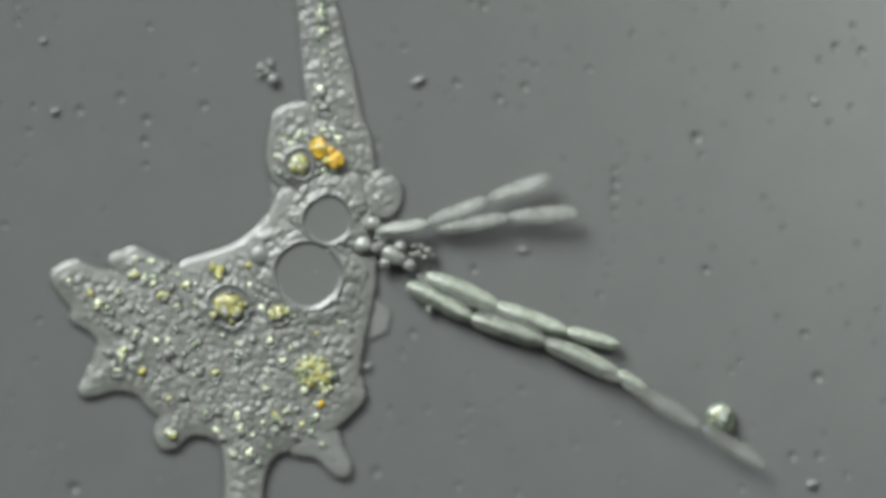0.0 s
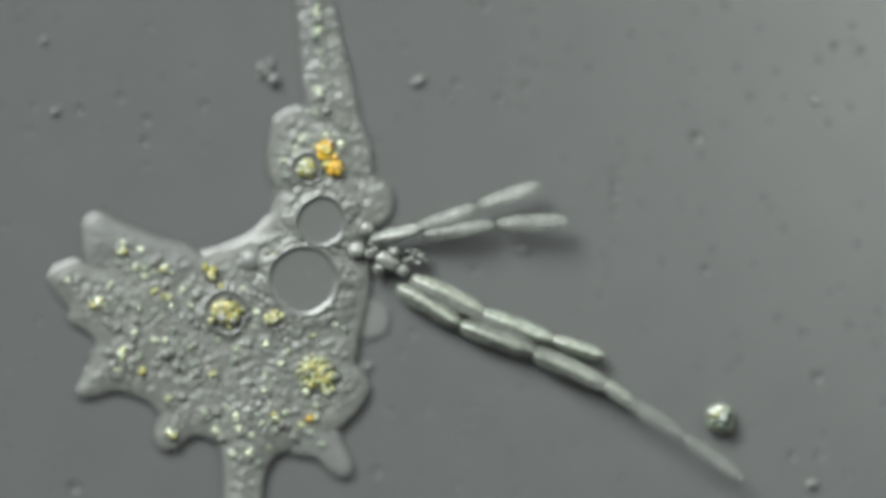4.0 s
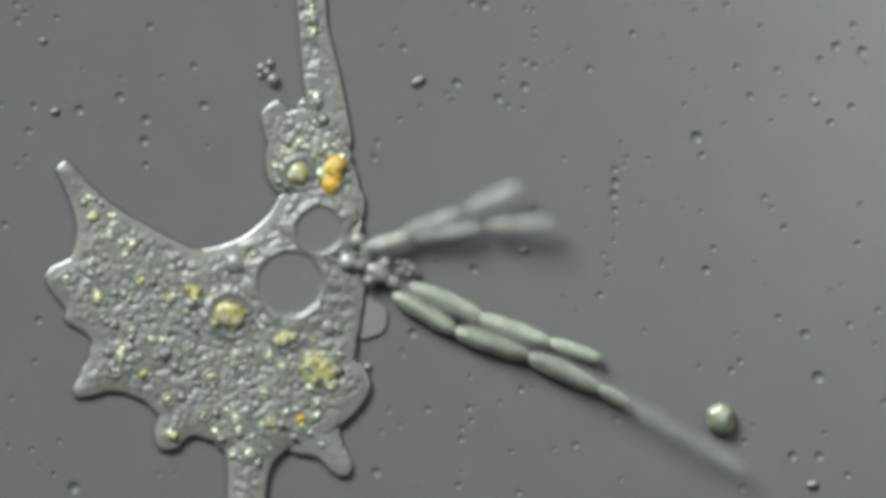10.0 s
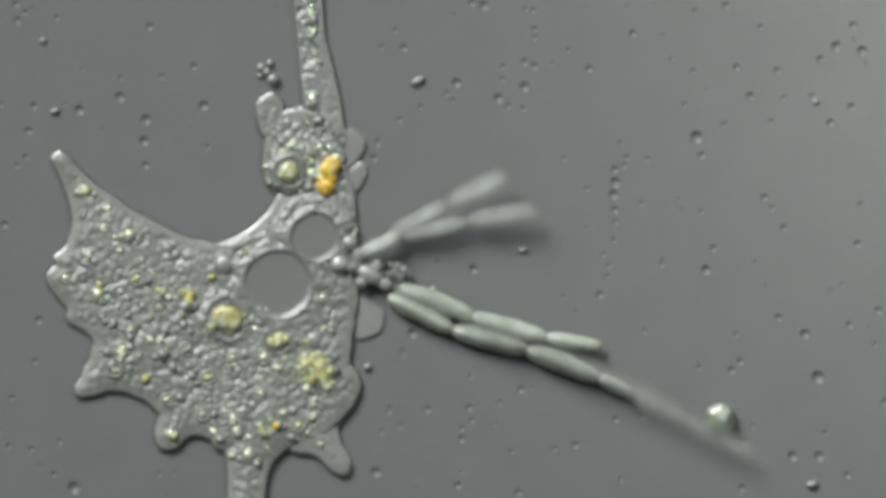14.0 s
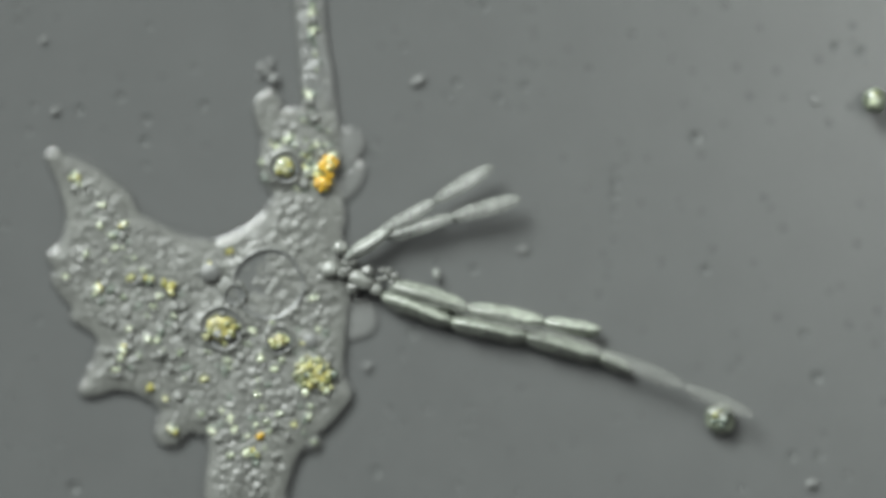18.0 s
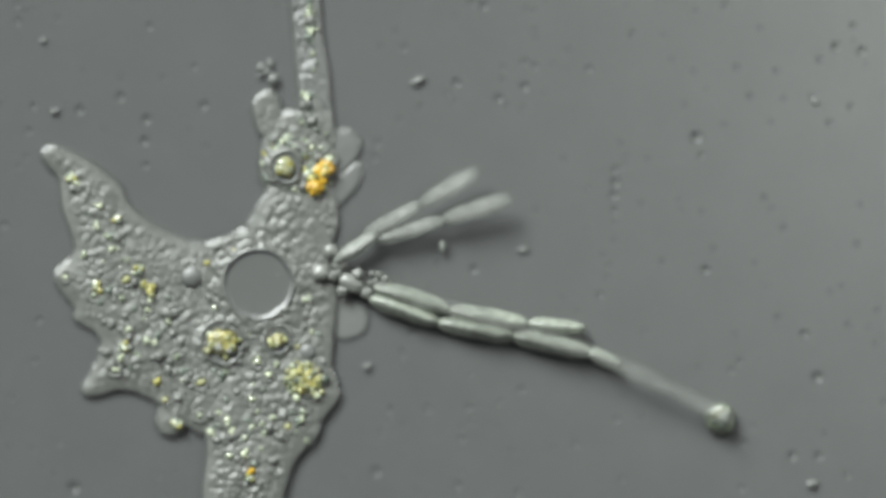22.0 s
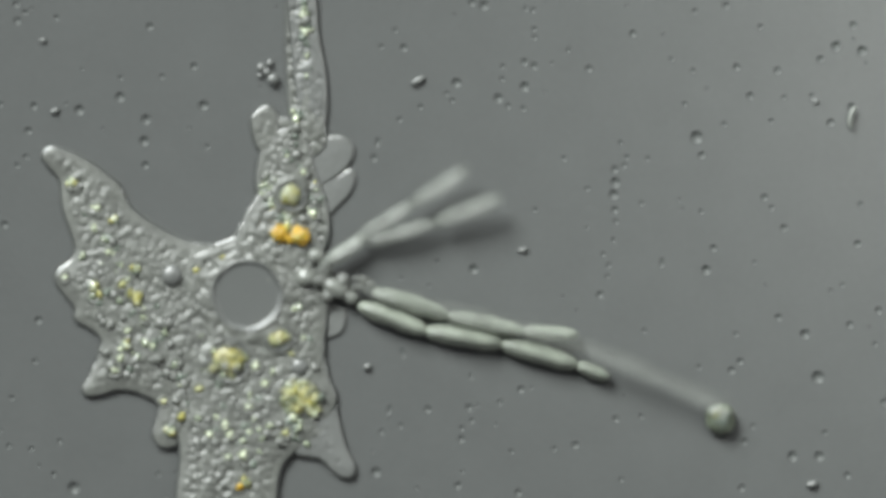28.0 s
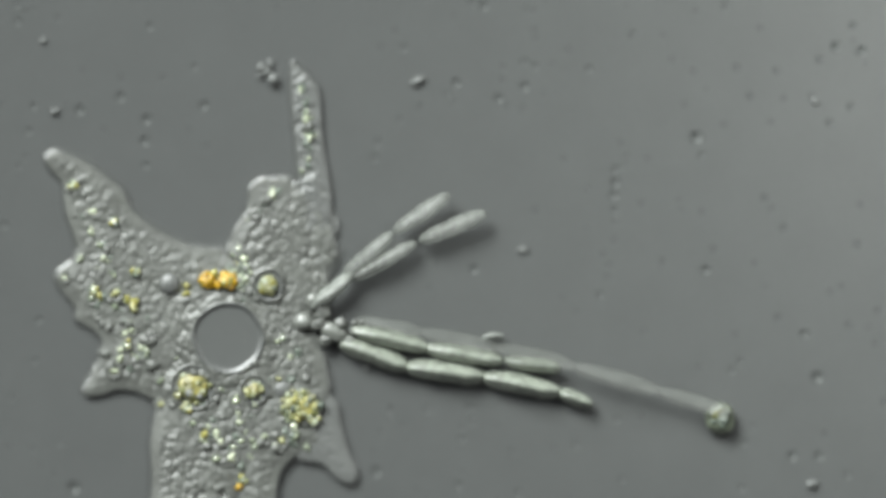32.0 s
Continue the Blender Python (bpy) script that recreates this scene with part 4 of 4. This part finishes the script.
SPECK_MESH = [speck_mesh(k) for k in range(6)]
for x, y, k, turn, _ in SPECK_GRID:
    ob = tagged(new("speck", SPECK_MESH[k]), "tiny slanting rod-shaped mark in the slide's film" if k == 4 else "tiny round speck in the slide's film", "speck", "specks on the slide")
    ob.matrix_world = Matrix.Translation(plan(x, y) + Vector((0, 0, sag((x - HALF_W) * U, (HALF_H - y) * U)))) @ pose(0, 0, 0, 0, 0, turn)
for x, y, a, b, turn in ((740, 143, 15, 6, 30), (97, 197, 9, 5, 25), (76, 72, 7, 4, 10), (1438, 858, 11, 7, 15), (650, 650, 8, 6, 30), (925, 443, 9, 5, 10), (1444, 180, 7, 4, 0)):
    ob = tagged(new("bacterium", pebble("bacterium", a, b, b * 0.8, M_CLEAR, 0.1, a)), "tiny pale rod bacterium lying on the slide", "bacterium", "bacteria on the slide")
    ob.matrix_world = Matrix.Translation(plan(x, y, b * 0.6) + Vector((0, 0, sag((x - HALF_W) * U, (HALF_H - y) * U)))) @ pose(0, 0, 0, 0, 0, turn)


# ---- round cells on the glass and swimmers ----
ball = new("round_cell", pebble("round_cell", 27, 27, 16, M_DARK, 0.12, 4, 4))
ball.location = plan(1275, 741, 13)
tagged(ball, "pale round cell resting on the glass slide", "cell")
for i, (x, y, r) in enumerate(((-8, -6, 7), (7, 3, 8), (3, 12, 6), (-12, 6, 5), (12, -8, 5), (0, -14, 4), (-3, 3, 5))):
    b = part("inclusion", pebble("inclusion", r, r, r * 0.7, M_OLIVE if i in (0, 5) else M_GREEN, 0.3, i, 3), ball)
    b.location = (x * U, -y * U, (14.5 - 0.012 * (x * x + y * y)) * U)
cluster = new("cell_cluster")
cluster.location = plan(473, 125)
tagged(cluster, "small clump of round pale cells on the slide", "cell clump")
for i, (x, y, r) in enumerate(((462, 120, 10), (478, 112, 8), (472, 128, 9), (483, 141, 13), (460, 134, 6))):
    b = part("cell", pebble("clump_cell", 0.85 * r, 0.85 * r, r * 0.6, M_CLEAR, 0.1, i), cluster)
    b.location = plan(x, y, r * 0.5) - plan(473, 125)

alga = new("swimming_alga", pebble("alga", 51, 65, 26, M_ALGA, 0.12, 6, 4))
tagged(alga, "bright green oval alga swimming over the slide", "alga")
for i, (x, y, r) in enumerate(((-22, -30, 24), (14, -18, 22), (20, 26, 24), (-14, 24, 26), (0, 2, 20))):
    b = part("chloroplast", pebble("chloroplast", r, r * 0.9, 13, (M_ALGA, M_CHLORO)[i % 2], 0.45, i, 3), alga)
    b.location = (0.9 * x * U, -0.9 * y * U, 17 * U)
go(alga, [(0, 1900, 1600, 20), (19.2, 1700, 1200, 20), (19.4, 1590, 960, 20), (19.5, 1556, 880, 24), (19.6, 1503, 812, 28), (19.7, 1467, 735, 10), (19.8, 1412, 614, 35), (19.9, 1342, 552, 28), (20.0, 1255, 412, 30),
          (20.1, 1213, 347, 26), (20.2, 1188, 206, 24), (20.3, 1144, 132, 12), (20.4, 1142, 10, 5), (20.5, 1130, -100, 0), (20.8, 1100, -400, 0), (32, 1000, -900, 0)], 40)

flagellate = new("flagellate", pebble("flagellate", 32, 24, 20, M_DARK, 0.14, 2, 4))
tagged(flagellate, "small round swimming cell with a trailing flagellum", "flagellate")
part("flagellum", sausage("flagellum", 84, 1.8, M_FAINT, bend=-14, blunt=0.2), flagellate, "thin pale whip").location = (-110 * U, -2 * U, 0)
flagellate.children[0].rotation_euler = (0, 0, radians(-4))
for i, (x, y, r) in enumerate(((4, 2, 11), (-14, 8, 7), (14, -8, 8), (-4, -12, 6), (17, 8, 6), (-18, -4, 5))):
    part("inclusion", pebble("inclusion", r, r * 0.8, r * 0.6, (M_GREEN, M_OLIVE, M_CELL)[i % 3], 0.4, i + 3), flagellate).location = (x * U, y * U, (16 - 0.02 * (x * x + y * y)) * U)
go(flagellate, [(0, 1896, 237, 12), (22.5, 1676, 267, 12), (22.7, 1596, 272, 12), (22.8, 1546, 276, 12), (22.9, 1507, 268, 17), (23.0, 1470, 280, 34), (23.1, 1451, 296, 22), (23.2, 1479, 320, 12), (23.3, 1527, 300, 7),
                (23.4, 1545, 316, 12), (23.6, 1554, 324, 12), (23.8, 1606, 332, 12), (24.2, 1696, 337, 12), (32, 1896, 397, 12)], 14)

rover = new("round_swimmer", pebble("round_swimmer", 22, 22, 19, M_DARK, 0.12, 8, 4))
tagged(rover, "small round jittering cell over the slide", "cell")
part("inclusion", pebble("inclusion", 9, 9, 7, M_GRAN, 0.2, 3), rover).location = (-3 * U, -2 * U, 16 * U)
part("inclusion", pebble("inclusion", 7, 6, 5, M_OLIVE, 0.3, 5), rover).location = (4 * U, 9 * U, 16 * U)
go(rover, [(0, 1800, 100, 0), (14.5, 1640, 150, 0), (16.2, 1540, 180, 0), (16.5, 1519, 178, 0), (16.6, 1503, 188, 10), (16.7, 1511, 188, 0), (16.8, 1523, 172, 20), (17.0, 1520, 172, 30), (17.2, 1538, 164, 20),
           (17.4, 1531, 182, 0), (17.6, 1536, 172, 10), (17.8, 1560, 188, 0), (18.0, 1548, 178, 20), (18.2, 1560, 170, 0), (18.5, 1552, 178, 0), (18.7, 1590, 170, 0), (20, 1660, 160, 0), (32, 1800, 100, 0)], 30)


rod = new("bacterium", sausage("swimming_rod", 40, 5, M_CELL, bend=5, blunt=0.3))
tagged(rod, "thin pale rod bacterium gliding over the slide", "bacterium")
go(rod, [(0, 1800, 60, 60), (25.5, 1640, 120, 70), (27.5, 1512, 190, 80), (28, 1506, 228, 78), (28.5, 1510, 226, 10), (28.8, 1430, 240, -5), (29.2, 1300, 268, -12), (29.5, 1235, 298, 5), (29.7, 1176, 318, 30), (29.8, 1140, 336, 35), (30, 1074, 370, 14),
         (30.2, 1024, 384, 10), (30.4, 964, 408, 15), (30.6, 915, 448, 40), (30.8, 890, 530, 60), (31.0, 860, 596, 10), (32, 852, 602, 8)], 10)
dot = new("bacterium", pebble("swimming_dot", 6, 11, 6, M_CELL, 0.15, 3))
tagged(dot, "tiny pale bacterium swimming over the slide", "bacterium")
go(dot, [(0, 760, 545, 0), (24.2, 790, 400, 0), (24.6, 857, 291, 10), (24.7, 873, 250, 0), (24.9, 873, 202, 0), (25.0, 880, 170, 15), (25.1, 877, 129, 0), (25.3, 889, 32, 0), (25.5, 900, -60, 0), (26, 930, -300, 0), (32, 1000, -600, 0)], 12)


def motions():
    for ob, rows in MOVES:
        walk(ob, rows)


motions()
